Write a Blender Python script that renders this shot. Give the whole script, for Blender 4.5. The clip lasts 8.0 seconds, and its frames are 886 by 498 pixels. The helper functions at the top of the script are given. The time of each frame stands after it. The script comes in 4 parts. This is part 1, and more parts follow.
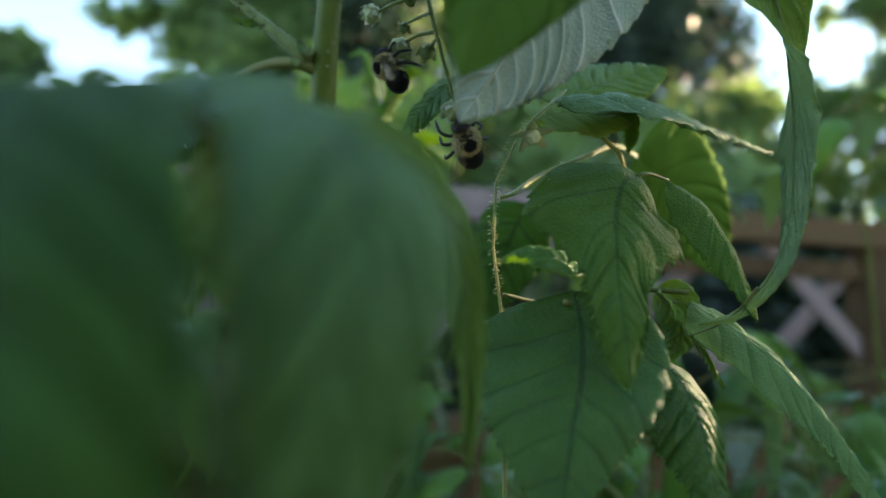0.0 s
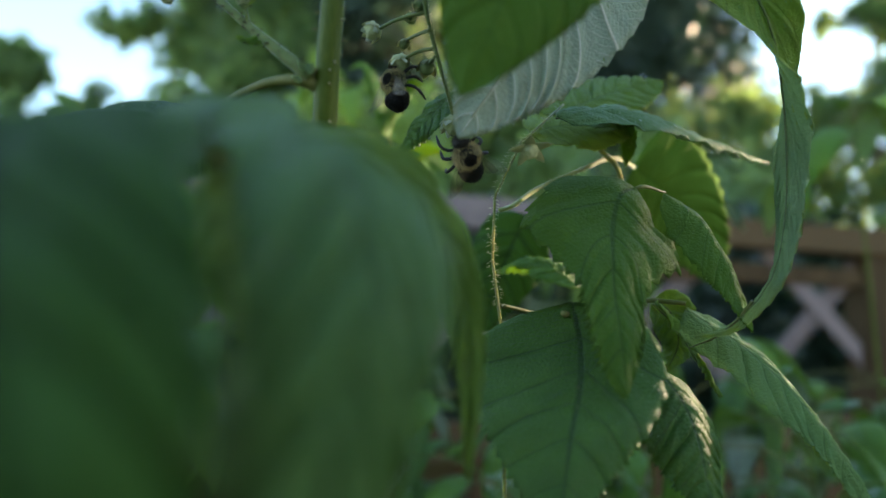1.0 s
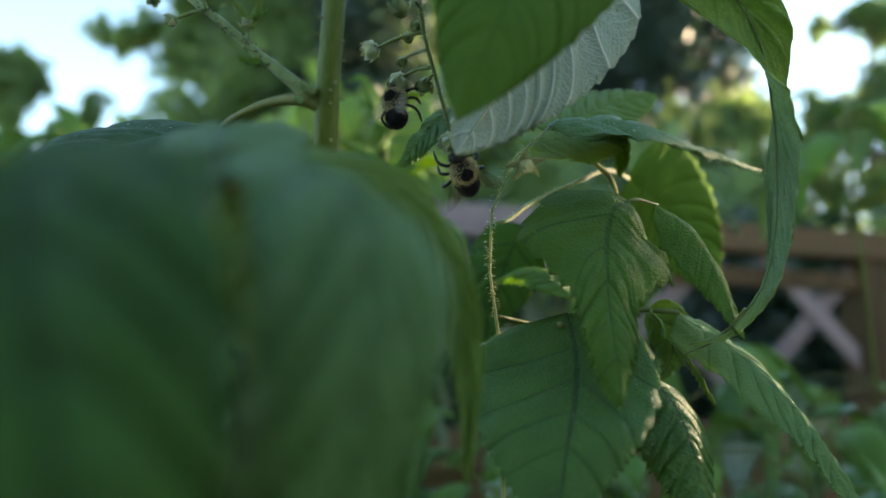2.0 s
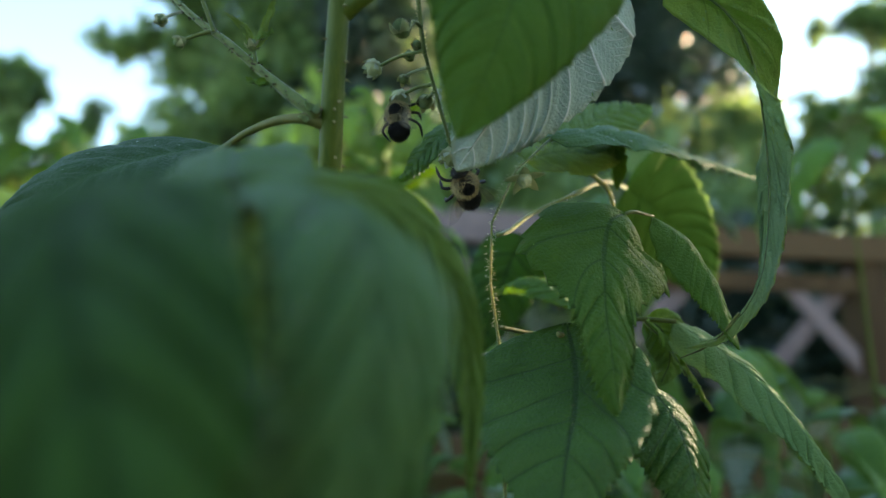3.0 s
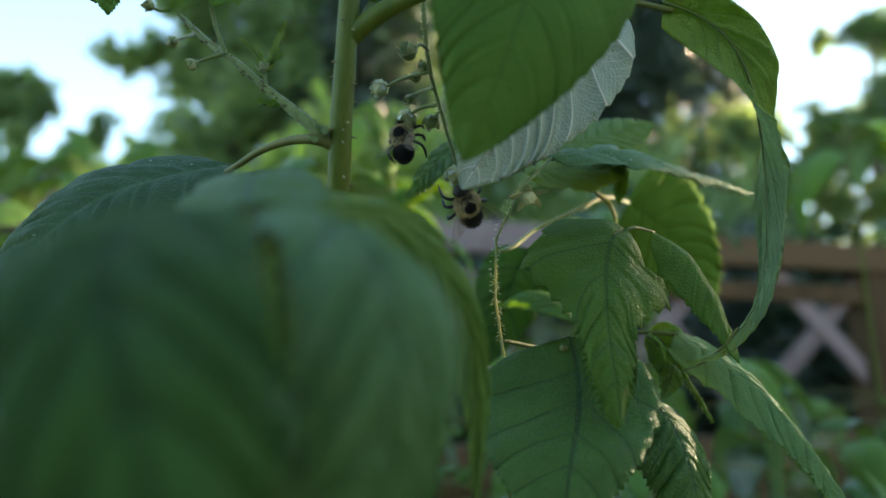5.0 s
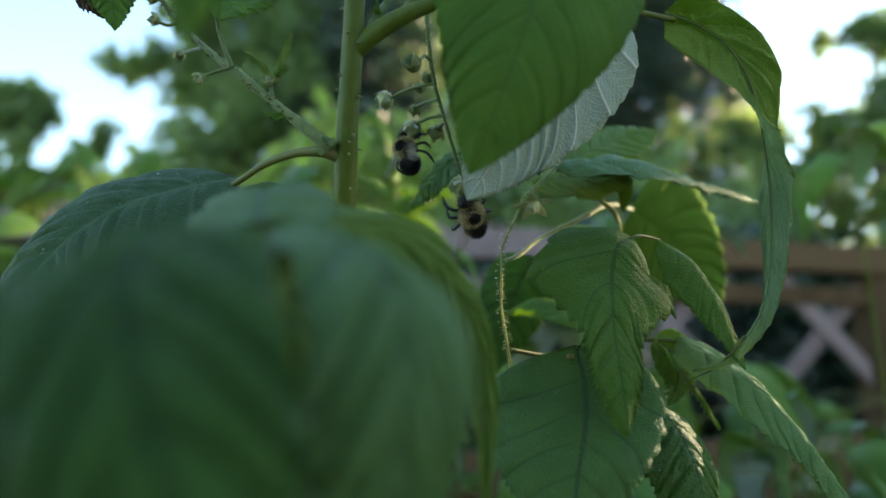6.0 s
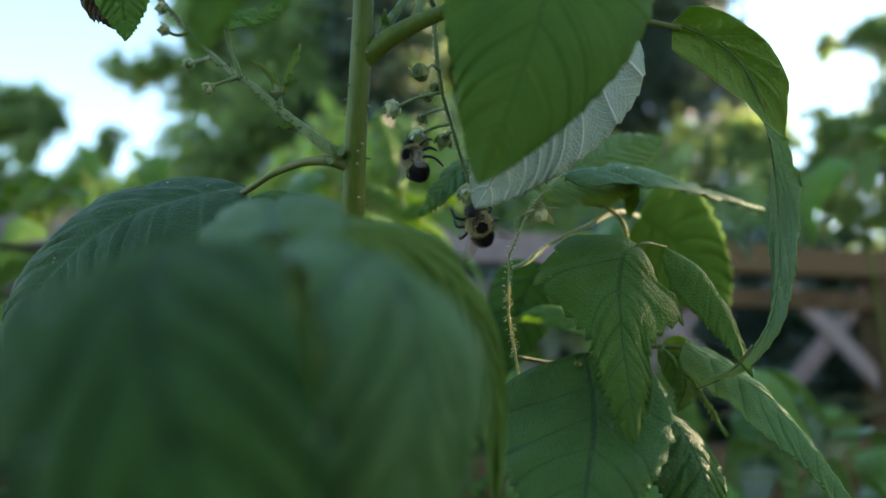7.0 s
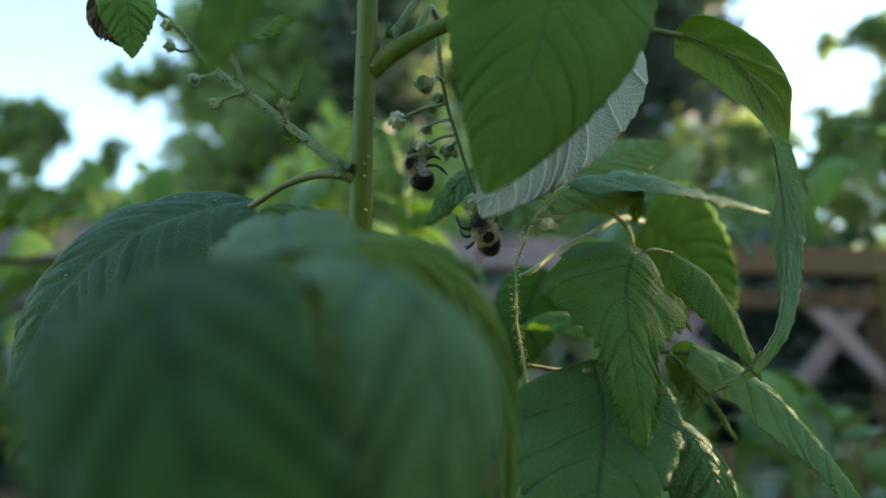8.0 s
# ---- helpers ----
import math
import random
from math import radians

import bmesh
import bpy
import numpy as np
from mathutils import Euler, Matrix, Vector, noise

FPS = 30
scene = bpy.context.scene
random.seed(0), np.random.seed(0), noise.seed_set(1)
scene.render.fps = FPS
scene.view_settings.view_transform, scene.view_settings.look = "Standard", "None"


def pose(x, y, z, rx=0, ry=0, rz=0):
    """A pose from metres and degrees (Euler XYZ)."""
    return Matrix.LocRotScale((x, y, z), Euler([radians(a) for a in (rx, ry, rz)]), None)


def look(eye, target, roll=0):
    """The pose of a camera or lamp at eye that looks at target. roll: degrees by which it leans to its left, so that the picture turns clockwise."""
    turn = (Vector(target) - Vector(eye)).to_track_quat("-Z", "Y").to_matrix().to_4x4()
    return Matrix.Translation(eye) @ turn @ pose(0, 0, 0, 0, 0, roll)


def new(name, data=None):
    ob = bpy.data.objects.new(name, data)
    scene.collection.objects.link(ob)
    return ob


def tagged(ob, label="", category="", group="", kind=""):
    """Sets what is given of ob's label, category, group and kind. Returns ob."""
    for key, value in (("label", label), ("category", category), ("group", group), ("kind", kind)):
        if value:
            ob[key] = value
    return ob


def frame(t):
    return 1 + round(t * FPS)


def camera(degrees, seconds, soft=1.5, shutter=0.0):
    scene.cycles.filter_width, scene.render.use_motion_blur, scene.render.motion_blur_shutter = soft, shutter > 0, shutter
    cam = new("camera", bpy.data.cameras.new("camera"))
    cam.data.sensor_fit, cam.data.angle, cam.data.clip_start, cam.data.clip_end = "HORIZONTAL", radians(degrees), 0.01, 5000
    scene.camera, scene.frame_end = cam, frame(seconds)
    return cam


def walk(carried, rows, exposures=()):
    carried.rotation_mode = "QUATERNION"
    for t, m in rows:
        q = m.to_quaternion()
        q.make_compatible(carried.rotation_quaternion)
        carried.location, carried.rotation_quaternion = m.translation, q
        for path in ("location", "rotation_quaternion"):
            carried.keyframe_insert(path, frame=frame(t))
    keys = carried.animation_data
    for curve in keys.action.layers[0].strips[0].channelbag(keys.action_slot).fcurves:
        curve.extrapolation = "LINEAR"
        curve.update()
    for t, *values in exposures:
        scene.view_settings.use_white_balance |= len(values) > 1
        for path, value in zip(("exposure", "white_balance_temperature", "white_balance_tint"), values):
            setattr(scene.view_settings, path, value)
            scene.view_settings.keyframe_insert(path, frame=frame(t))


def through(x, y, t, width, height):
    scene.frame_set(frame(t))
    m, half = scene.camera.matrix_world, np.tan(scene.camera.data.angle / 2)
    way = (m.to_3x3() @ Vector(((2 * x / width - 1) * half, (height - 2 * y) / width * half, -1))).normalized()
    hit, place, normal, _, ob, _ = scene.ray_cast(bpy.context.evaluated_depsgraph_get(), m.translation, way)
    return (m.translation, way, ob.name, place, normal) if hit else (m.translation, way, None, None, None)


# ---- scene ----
# ---- camera ----
cam = camera(60, 8.0, 1.5, 0.0)
cam.data.dof.use_dof = True
cam.data.dof.focus_distance = 0.268
cam.data.dof.aperture_fstop = 5.9
walk(cam, [
    (0.0, look((-0.00036, 0.02026, 1.24546), (-0.00038, 0.31841, 1.27880), 1.088)),
    (0.5, look((-0.00027, 0.01863, 1.24592), (-0.00082, 0.31658, 1.28099), 1.041)),
    (1.0, look((-0.00012, 0.01575, 1.24657), (-0.00052, 0.31356, 1.28280), 0.935)),
    (1.5, look((-0.00003, 0.01286, 1.24724), (0.00003, 0.31051, 1.28476), 0.709)),
    (3.0, look((-0.00057, 0.00196, 1.24981), (-0.00056, 0.29920, 1.29040), 0.099)),
    (3.5, look((0.00000, 0.00000, 1.25000), (0.00000, 0.29708, 1.29175), 0.000)),
    (4.0, look((0.00031, -0.00156, 1.25021), (0.00012, 0.29539, 1.29286), 0.297)),
    (4.5, look((-0.00022, -0.00325, 1.25045), (-0.00128, 0.29359, 1.29392), 0.262)),
    (6.0, look((-0.00206, -0.00652, 1.25239), (-0.00493, 0.28985, 1.29887), -0.514)),
    (6.5, look((-0.00254, -0.00707, 1.25290), (-0.00619, 0.28916, 1.30017), -0.493)),
    (7.0, look((-0.00310, -0.00798, 1.25341), (-0.00781, 0.28808, 1.30163), -0.557)),
    (7.5, look((-0.00389, -0.00865, 1.25412), (-0.00928, 0.28725, 1.30326), -0.896)),
    (8.0, look((-0.00435, -0.00987, 1.25477), (-0.01037, 0.28581, 1.30509), -1.520)),
], exposures=[(0.0, 2.40, 8250, 6), (8.0, 2.40, 8250, 6)])

# ---- light: open evening sky, low sun off to the right behind an added, unseen row of trees ----
SUN_ELEVATION, SUN_TURN = radians(16), radians(58)   # turn: from straight ahead towards the right
world = bpy.data.worlds.new("sky")
scene.world = world
world.use_nodes = True
wn = world.node_tree.nodes
sky = wn.new("ShaderNodeTexSky")
sky.sky_type, sky.sun_disc = "NISHITA", False
sky.dust_density, sky.ozone_density = 0.18, 3.0
sky.sun_elevation, sky.sun_rotation = SUN_ELEVATION, SUN_TURN
wn["Background"].inputs["Strength"].default_value = 0.15
world.node_tree.links.new(sky.outputs[0], wn["Background"].inputs[0])
sun = new("sun", bpy.data.lights.new("sun", "SUN"))
sun.data.energy, sun.data.angle, sun.data.color = 4.5, radians(0.5), (1.0, 0.86, 0.66)
toward = Vector((math.sin(SUN_TURN) * math.cos(SUN_ELEVATION), math.cos(SUN_TURN) * math.cos(SUN_ELEVATION), math.sin(SUN_ELEVATION)))
sun.matrix_world = look(toward * 20, (0, 0, 0))


# ---- materials ----
def nodes_of(name):
    m = bpy.data.materials.new(name)
    m.use_nodes = True
    t = m.node_tree
    return m, t.nodes, t.links, t.nodes["Principled BSDF"]


def put_in(links, socket, value):
    if hasattr(value, "is_output"):
        links.new(value, socket)
    else:
        socket.default_value = value


def math_node(n, links, op, a, b=0.0, c=0.0):
    x = n.new("ShaderNodeMath")
    x.operation = op
    for i, v in enumerate((a, b, c)):
        put_in(links, x.inputs[i], v)
    return x.outputs[0]


def mix_node(n, links, fac, a, b):
    x = n.new("ShaderNodeMix")
    x.data_type = "RGBA"
    for i, v in ((0, fac), (6, a), (7, b)):
        put_in(links, x.inputs[i], v)
    return x.outputs[2]


def ramp_node(n, links, fac, stops):
    x = n.new("ShaderNodeMapRange")
    x.interpolation_type = "SMOOTHSTEP"
    put_in(links, x.inputs[0], fac)
    for i, v in enumerate(stops):
        x.inputs[1 + i].default_value = v
    return x.outputs[0]


def noise_node(n, links, vector, scale, detail=4.0, rough=0.55):
    x = n.new("ShaderNodeTexNoise")
    x.inputs["Scale"].default_value, x.inputs["Detail"].default_value, x.inputs["Roughness"].default_value = scale, detail, rough
    links.new(vector, x.inputs["Vector"])
    return x.outputs["Fac"]


def leaf_material(name, low, high, vein, through_colour, through=0.35, rough=0.5, pairs=8.0, relief=0.7, vein_width=0.05, vein_mix=0.5, gloss=0.38, rib=-0.6):
    """A leaf skin: side veins and midrib from the leaf's own coordinates, fine network, blotches, light passing through."""
    m, n, links, p = nodes_of(name)
    uv = n.new("ShaderNodeUVMap")
    uv.uv_map = "leaf"
    sep = n.new("ShaderNodeSeparateXYZ")
    links.new(uv.outputs[0], sep.inputs[0])
    coord = n.new("ShaderNodeTexCoord").outputs["Object"]
    info = n.new("ShaderNodeObjectInfo").outputs["Random"]
    side = math_node(n, links, "ABSOLUTE", math_node(n, links, "SUBTRACT", sep.outputs[1], 0.5))
    wob = math_node(n, links, "MULTIPLY", noise_node(n, links, coord, 60.0, 1.0), 0.12)
    phase = math_node(n, links, "MULTIPLY_ADD", sep.outputs[0], pairs, math_node(n, links, "SUBTRACT", wob, 0.06))
    d = math_node(n, links, "SUBTRACT", 0.5, math_node(n, links, "ABSOLUTE", math_node(n, links, "SUBTRACT", math_node(n, links, "FRACT", phase), 0.5)))
    lateral = ramp_node(n, links, d, (vein_width, 0.0, 0.0, 1.0))
    phase2 = math_node(n, links, "MULTIPLY_ADD", side, 22.0, math_node(n, links, "MULTIPLY", d, 6.0))
    d2 = math_node(n, links, "ABSOLUTE", math_node(n, links, "SUBTRACT", math_node(n, links, "FRACT", phase2), 0.5))
    cross = math_node(n, links, "MULTIPLY", ramp_node(n, links, d2, (0.12, 0.0, 0.0, 1.0)), 0.35)
    mid = ramp_node(n, links, side, (0.022, 0.008, 0.0, 1.0))
    veins = math_node(n, links, "MAXIMUM", math_node(n, links, "MAXIMUM", lateral, mid), cross)
    blot = ramp_node(n, links, noise_node(n, links, coord, 45.0, 5.0), (0.35, 0.68, 0.0, 1.0))
    blot = math_node(n, links, "MULTIPLY_ADD", info, 0.35, math_node(n, links, "MULTIPLY", blot, 0.65))
    col = mix_node(n, links, math_node(n, links, "MULTIPLY", veins, vein_mix), mix_node(n, links, blot, low, high), vein)
    spots = ramp_node(n, links, noise_node(n, links, coord, 210.0, 3.0), (0.70, 0.76, 0.0, 0.5))
    col = mix_node(n, links, spots, col, (0.10, 0.09, 0.03, 1))
    links.new(col, p.inputs["Base Color"])
    fine = noise_node(n, links, coord, 900.0, 3.0)
    put_in(links, p.inputs["Roughness"], math_node(n, links, "MULTIPLY_ADD", fine, 0.25, rough - 0.12))
    p.inputs["Specular IOR Level"].default_value = gloss
    vor = n.new("ShaderNodeTexVoronoi")
    vor.feature = "DISTANCE_TO_EDGE"
    vor.inputs["Scale"].default_value = 620.0
    links.new(coord, vor.inputs["Vector"])
    height = math_node(n, links, "ADD", math_node(n, links, "MULTIPLY", veins, rib), math_node(n, links, "MULTIPLY_ADD", ramp_node(n, links, vor.outputs["Distance"], (0.0, 0.25, 0.0, 1.0)), 0.5, math_node(n, links, "MULTIPLY", fine, 0.3)))
    bump = n.new("ShaderNodeBump")
    bump.inputs["Strength"].default_value, bump.inputs["Distance"].default_value = relief, 0.0011
    links.new(height, bump.inputs["Height"])
    links.new(bump.outputs[0], p.inputs["Normal"])
    tr = n.new("ShaderNodeBsdfTranslucent")
    links.new(mix_node(n, links, math_node(n, links, "MULTIPLY", veins, 0.5), through_colour, tuple(c * 0.5 for c in through_colour[:3]) + (1,)), tr.inputs[0])
    sh = n.new("ShaderNodeMixShader")
    sh.inputs[0].default_value = through
    links.new(p.outputs[0], sh.inputs[1])
    links.new(tr.outputs[0], sh.inputs[2])
    links.new(sh.outputs[0], n["Material Output"].inputs[0])
    return m


def skin_material(name, low, high, scale, rough=0.6, relief=0.4, depth=0.0005, random_mix=0.3, detail=5.0, stretch=(1, 1, 1), gloss=0.25, through=0.0, down=0.0, deep=0.0):
    """A plain grown or worn surface: two-scale colour, uneven gloss, fine relief."""
    m, n, links, p = nodes_of(name)
    coord = n.new("ShaderNodeTexCoord").outputs["Object"]
    mp = n.new("ShaderNodeMapping")
    mp.inputs["Scale"].default_value = stretch
    links.new(coord, mp.inputs[0])
    info = n.new("ShaderNodeObjectInfo").outputs["Random"]
    a = noise_node(n, links, mp.outputs[0], scale, detail)
    b = noise_node(n, links, mp.outputs[0], scale * 7.0, 3.0)
    f = math_node(n, links, "MULTIPLY_ADD", info, random_mix, math_node(n, links, "MULTIPLY_ADD", b, 0.4, math_node(n, links, "MULTIPLY", a, 0.6)))
    links.new(mix_node(n, links, ramp_node(n, links, f, (0.35, 0.75, 0.0, 1.0)), low, high), p.inputs["Base Color"])
    p.inputs["Specular IOR Level"].default_value = gloss
    put_in(links, p.inputs["Roughness"], math_node(n, links, "MULTIPLY_ADD", b, 0.3, rough - 0.15))
    bump = n.new("ShaderNodeBump")
    bump.inputs["Strength"].default_value, bump.inputs["Distance"].default_value = relief, depth
    links.new(b, bump.inputs["Height"])
    links.new(bump.outputs[0], p.inputs["Normal"])
    p.inputs["Sheen Weight"].default_value = down
    p.inputs["Sheen Roughness"].default_value = 0.35
    p.inputs["Subsurface Weight"].default_value = deep
    p.inputs["Subsurface Radius"].default_value = (0.0030, 0.0024, 0.0006)
    p.inputs["Subsurface Scale"].default_value = 1.0
    if through:
        tr = n.new("ShaderNodeBsdfTranslucent")
        tr.inputs[0].default_value = high
        sh = n.new("ShaderNodeMixShader")
        sh.inputs[0].default_value = through
        links.new(p.outputs[0], sh.inputs[1])
        links.new(tr.outputs[0], sh.inputs[2])
        links.new(sh.outputs[0], n["Material Output"].inputs[0])
    return m


def crown_material(name, low, high, through_colour, through=0.35):
    """Leaves of trees and hedges, varied leaf by leaf."""
    m, n, links, p = nodes_of(name)
    isl = n.new("ShaderNodeNewGeometry").outputs["Random Per Island"]
    coord = n.new("ShaderNodeTexCoord").outputs["Object"]
    f = math_node(n, links, "MULTIPLY_ADD", isl, 0.6, math_node(n, links, "MULTIPLY", noise_node(n, links, coord, 1.7, 3.0), 0.5))
    links.new(mix_node(n, links, f, low, high), p.inputs["Base Color"])
    p.inputs["Roughness"].default_value = 0.5
    tr = n.new("ShaderNodeBsdfTranslucent")
    tr.inputs[0].default_value = through_colour
    sh = n.new("ShaderNodeMixShader")
    sh.inputs[0].default_value = through
    links.new(p.outputs[0], sh.inputs[1])
    links.new(tr.outputs[0], sh.inputs[2])
    links.new(sh.outputs[0], n["Material Output"].inputs[0])
    return m


# dark vein colours of upper skins: shade in the sunken veins put into the colour
LEAF_TOP = leaf_material("leaf_upper_skin", (0.034, 0.105, 0.017, 1), (0.064, 0.160, 0.028, 1), (0.030, 0.085, 0.022, 1), (0.27, 0.48, 0.03, 1), 0.28, 0.46, gloss=0.5)
# veins naturally paler here, whitened further with a sunlit highlight put into the colour
LEAF_UNDER = leaf_material("leaf_lower_skin", (0.30, 0.37, 0.28, 1), (0.40, 0.47, 0.38, 1), (0.88, 0.84, 0.72, 1), (0.25, 0.46, 0.10, 1), 0.28, 0.75, pairs=10.0, relief=0.5, vein_width=0.05, vein_mix=0.9, rib=1.4)
# darkened leaf skin: the shade over the near leaf put into its colour
DIMMED_TOP = leaf_material("dimmed_leaf_upper_skin", (0.020, 0.064, 0.008, 1), (0.036, 0.096, 0.013, 1), (0.009, 0.032, 0.006, 1), (0.12, 0.32, 0.02, 1), 0.20, 0.62, pairs=6.0, vein_width=0.12, vein_mix=0.9, gloss=0.18)
# veins paler than the blade: the sheen along them put into the colour
RIBBED_TOP = leaf_material("ribbed_leaf_upper_skin", (0.014, 0.048, 0.011, 1), (0.026, 0.074, 0.019, 1), (0.070, 0.135, 0.056, 1), (0.12, 0.32, 0.03, 1), 0.12, 0.55, pairs=7.0, relief=0.45, vein_width=0.06, vein_mix=0.55, gloss=0.25)
# lightened leaf skin: sky sheen on the near right leaf put into the colour
MID_TOP = leaf_material("sky_paled_leaf_upper_skin", (0.048, 0.118, 0.022, 1), (0.074, 0.162, 0.034, 1), (0.022, 0.064, 0.012, 1), (0.14, 0.36, 0.03, 1), 0.25, 0.52, pairs=6.0, vein_width=0.10, vein_mix=0.85, gloss=0.45)
YOUNG_TOP = leaf_material("young_leaf_upper_skin", (0.070, 0.180, 0.022, 1), (0.120, 0.255, 0.040, 1), (0.060, 0.14, 0.025, 1), (0.44, 0.58, 0.05, 1), 0.37, 0.5, vein_mix=0.10)
YOUNG_UNDER = leaf_material("young_leaf_lower_skin", (0.17, 0.29, 0.11, 1), (0.25, 0.36, 0.17, 1), (0.36, 0.44, 0.24, 1), (0.38, 0.60, 0.06, 1), 0.42, 0.7)
BROAD_TOP = leaf_material("broad_leaf_upper_skin", (0.030, 0.082, 0.010, 1), (0.054, 0.124, 0.018, 1), (0.012, 0.040, 0.007, 1), (0.20, 0.42, 0.03, 1), 0.12, 0.44, pairs=6.0, relief=0.55, vein_width=0.04, vein_mix=0.85, gloss=0.24)
LEVEL_TOP = leaf_material("ribbed_pale_leaf_upper_skin", (0.070, 0.160, 0.050, 1), (0.110, 0.220, 0.080, 1), (0.045, 0.12, 0.035, 1), (0.24, 0.44, 0.06, 1), 0.25, 0.5, pairs=8.0, relief=0.5, gloss=0.3)
HANG_TOP = leaf_material("lobed_leaf_upper_skin", (0.036, 0.088, 0.009, 1), (0.056, 0.120, 0.014, 1), (0.016, 0.050, 0.008, 1), (0.24, 0.42, 0.03, 1), 0.16, 0.58, pairs=6.0, relief=0.6, vein_mix=0.75, gloss=0.15)
DULL_TOP = leaf_material("dull_leaf_skin", (0.060, 0.125, 0.016, 1), (0.090, 0.170, 0.026, 1), (0.04, 0.10, 0.014, 1), (0.18, 0.36, 0.04, 1), 0.09, 0.9, relief=0.4, vein_mix=0.3, gloss=0.03)
FRESH_TOP = leaf_material("fresh_leaf_upper_skin", (0.080, 0.160, 0.022, 1), (0.120, 0.215, 0.034, 1), (0.055, 0.12, 0.02, 1), (0.38, 0.52, 0.06, 1), 0.36, 0.5, vein_mix=0.35)
# lightened leaf skin: the glow of leaves lit from behind put into the colour
LIGHTENED_SKIN = leaf_material("lightened_leaf_skin", (0.190, 0.285, 0.060, 1), (0.265, 0.365, 0.090, 1), (0.10, 0.13, 0.03, 1), (0.46, 0.58, 0.08, 1), 0.40, 0.6, pairs=12.0, vein_mix=0.35)
STRIP_TOP = leaf_material("long_leaf_upper_skin", (0.120, 0.225, 0.065, 1), (0.185, 0.300, 0.100, 1), (0.075, 0.16, 0.045, 1), (0.38, 0.56, 0.08, 1), 0.34, 0.55, pairs=9.0, relief=0.5, gloss=0.3)
SOFT_TOP = leaf_material("soft_leaf_upper_skin", (0.040, 0.094, 0.009, 1), (0.068, 0.138, 0.015, 1), (0.028, 0.078, 0.014, 1), (0.26, 0.48, 0.04, 1), 0.18, 0.58, pairs=6.0, relief=0.5, vein_mix=0.22, gloss=0.14)
PALE_TOP = leaf_material("pale_leaf_upper_skin", (0.215, 0.325, 0.165, 1), (0.31, 0.415, 0.235, 1), (0.10, 0.18, 0.06, 1), (0.36, 0.58, 0.10, 1), 0.38, 0.6, pairs=16.0)
DRY_LEAF = skin_material("withered_leaf_skin", (0.06, 0.035, 0.018, 1), (0.17, 0.11, 0.05, 1), 120.0, 0.85)
CANE = skin_material("cane_skin", (0.044, 0.078, 0.004, 1), (0.098, 0.122, 0.012, 1), 160.0, 0.5, 0.35, 0.0004, 0.1, stretch=(1, 1, 0.15))
TWIG = skin_material("twig_skin", (0.056, 0.100, 0.019, 1), (0.135, 0.170, 0.050, 1), 260.0, 0.65, 0.5, 0.0003, down=0.35)
# wide colour contrast: sun flecks on the dark stem put in as pale patches
DOWNY = skin_material("downy_stem_skin", (0.040, 0.075, 0.014, 1), (0.20, 0.23, 0.085, 1), 150.0, 0.6, 0.6, 0.0004, down=0.6, deep=0.6)
ROW_TOP = leaf_material("row_leaf_upper_skin", (0.050, 0.135, 0.030, 1), (0.085, 0.195, 0.048, 1), (0.040, 0.11, 0.03, 1), (0.27, 0.48, 0.05, 1), 0.28, 0.5, gloss=0.4)
PETIOLE = skin_material("petiole_skin", (0.07, 0.105, 0.018, 1), (0.14, 0.14, 0.042, 1), 200.0, 0.55)
PRICKLE = skin_material("prickle_skin", (0.14, 0.17, 0.05, 1), (0.26, 0.22, 0.10, 1), 500.0, 0.5)
GLAND = skin_material("dark_bristle_skin", (0.045, 0.035, 0.016, 1), (0.10, 0.075, 0.035, 1), 500.0, 0.6)
HAIR = skin_material("pale_bristle_skin", (0.50, 0.50, 0.30, 1), (0.66, 0.64, 0.44, 1), 500.0, 0.5, through=0.5)
SEPAL = skin_material("sepal_skin", (0.26, 0.30, 0.13, 1), (0.54, 0.54, 0.32, 1), 300.0, 0.8, through=0.45)
BUD = skin_material("bud_skin", (0.075, 0.115, 0.038, 1), (0.175, 0.22, 0.09, 1), 420.0, 0.8)
PETAL = skin_material("petal_skin", (0.52, 0.56, 0.42, 1), (0.66, 0.70, 0.58, 1), 260.0, 0.6, through=0.4)
PISTIL = skin_material("pistil_skin", (0.34, 0.39, 0.18, 1), (0.50, 0.52, 0.30, 1), 700.0, 0.7)
TWINE = skin_material("twine_fibre", (0.46, 0.38, 0.22, 1), (0.62, 0.53, 0.34, 1), 500.0, 0.9)
BLACK_FUR = skin_material("black_fur", (0.008, 0.007, 0.007, 1), (0.022, 0.020, 0.018, 1), 900.0, 0.6)
TAN_FUR = skin_material("tan_fur", (0.48, 0.38, 0.18, 1), (0.70, 0.60, 0.37, 1), 900.0, 0.85)
SHELL = skin_material("black_shell", (0.006, 0.006, 0.007, 1), (0.016, 0.015, 0.016, 1), 900.0, 0.28, 0.1, gloss=0.5)
FENCE_WOOD = skin_material("fence_wood", (0.055, 0.030, 0.014, 1), (0.118, 0.070, 0.034, 1), 14.0, 0.8, 0.6, 0.003, 0.35, stretch=(1, 1, 0.2))
LATTICE_WOOD = skin_material("lattice_wood", (0.15, 0.11, 0.108, 1), (0.25, 0.185, 0.182, 1), 18.0, 0.8, 0.5, 0.002, 0.35)
SOIL = skin_material("garden_soil", (0.05, 0.04, 0.025, 1), (0.06, 0.09, 0.03, 1), 3.0, 0.95, 0.8, 0.02)
BARK = skin_material("bark", (0.06, 0.045, 0.035, 1), (0.17, 0.13, 0.10, 1), 9.0, 0.9, 0.9, 0.02, stretch=(1, 1, 0.25))
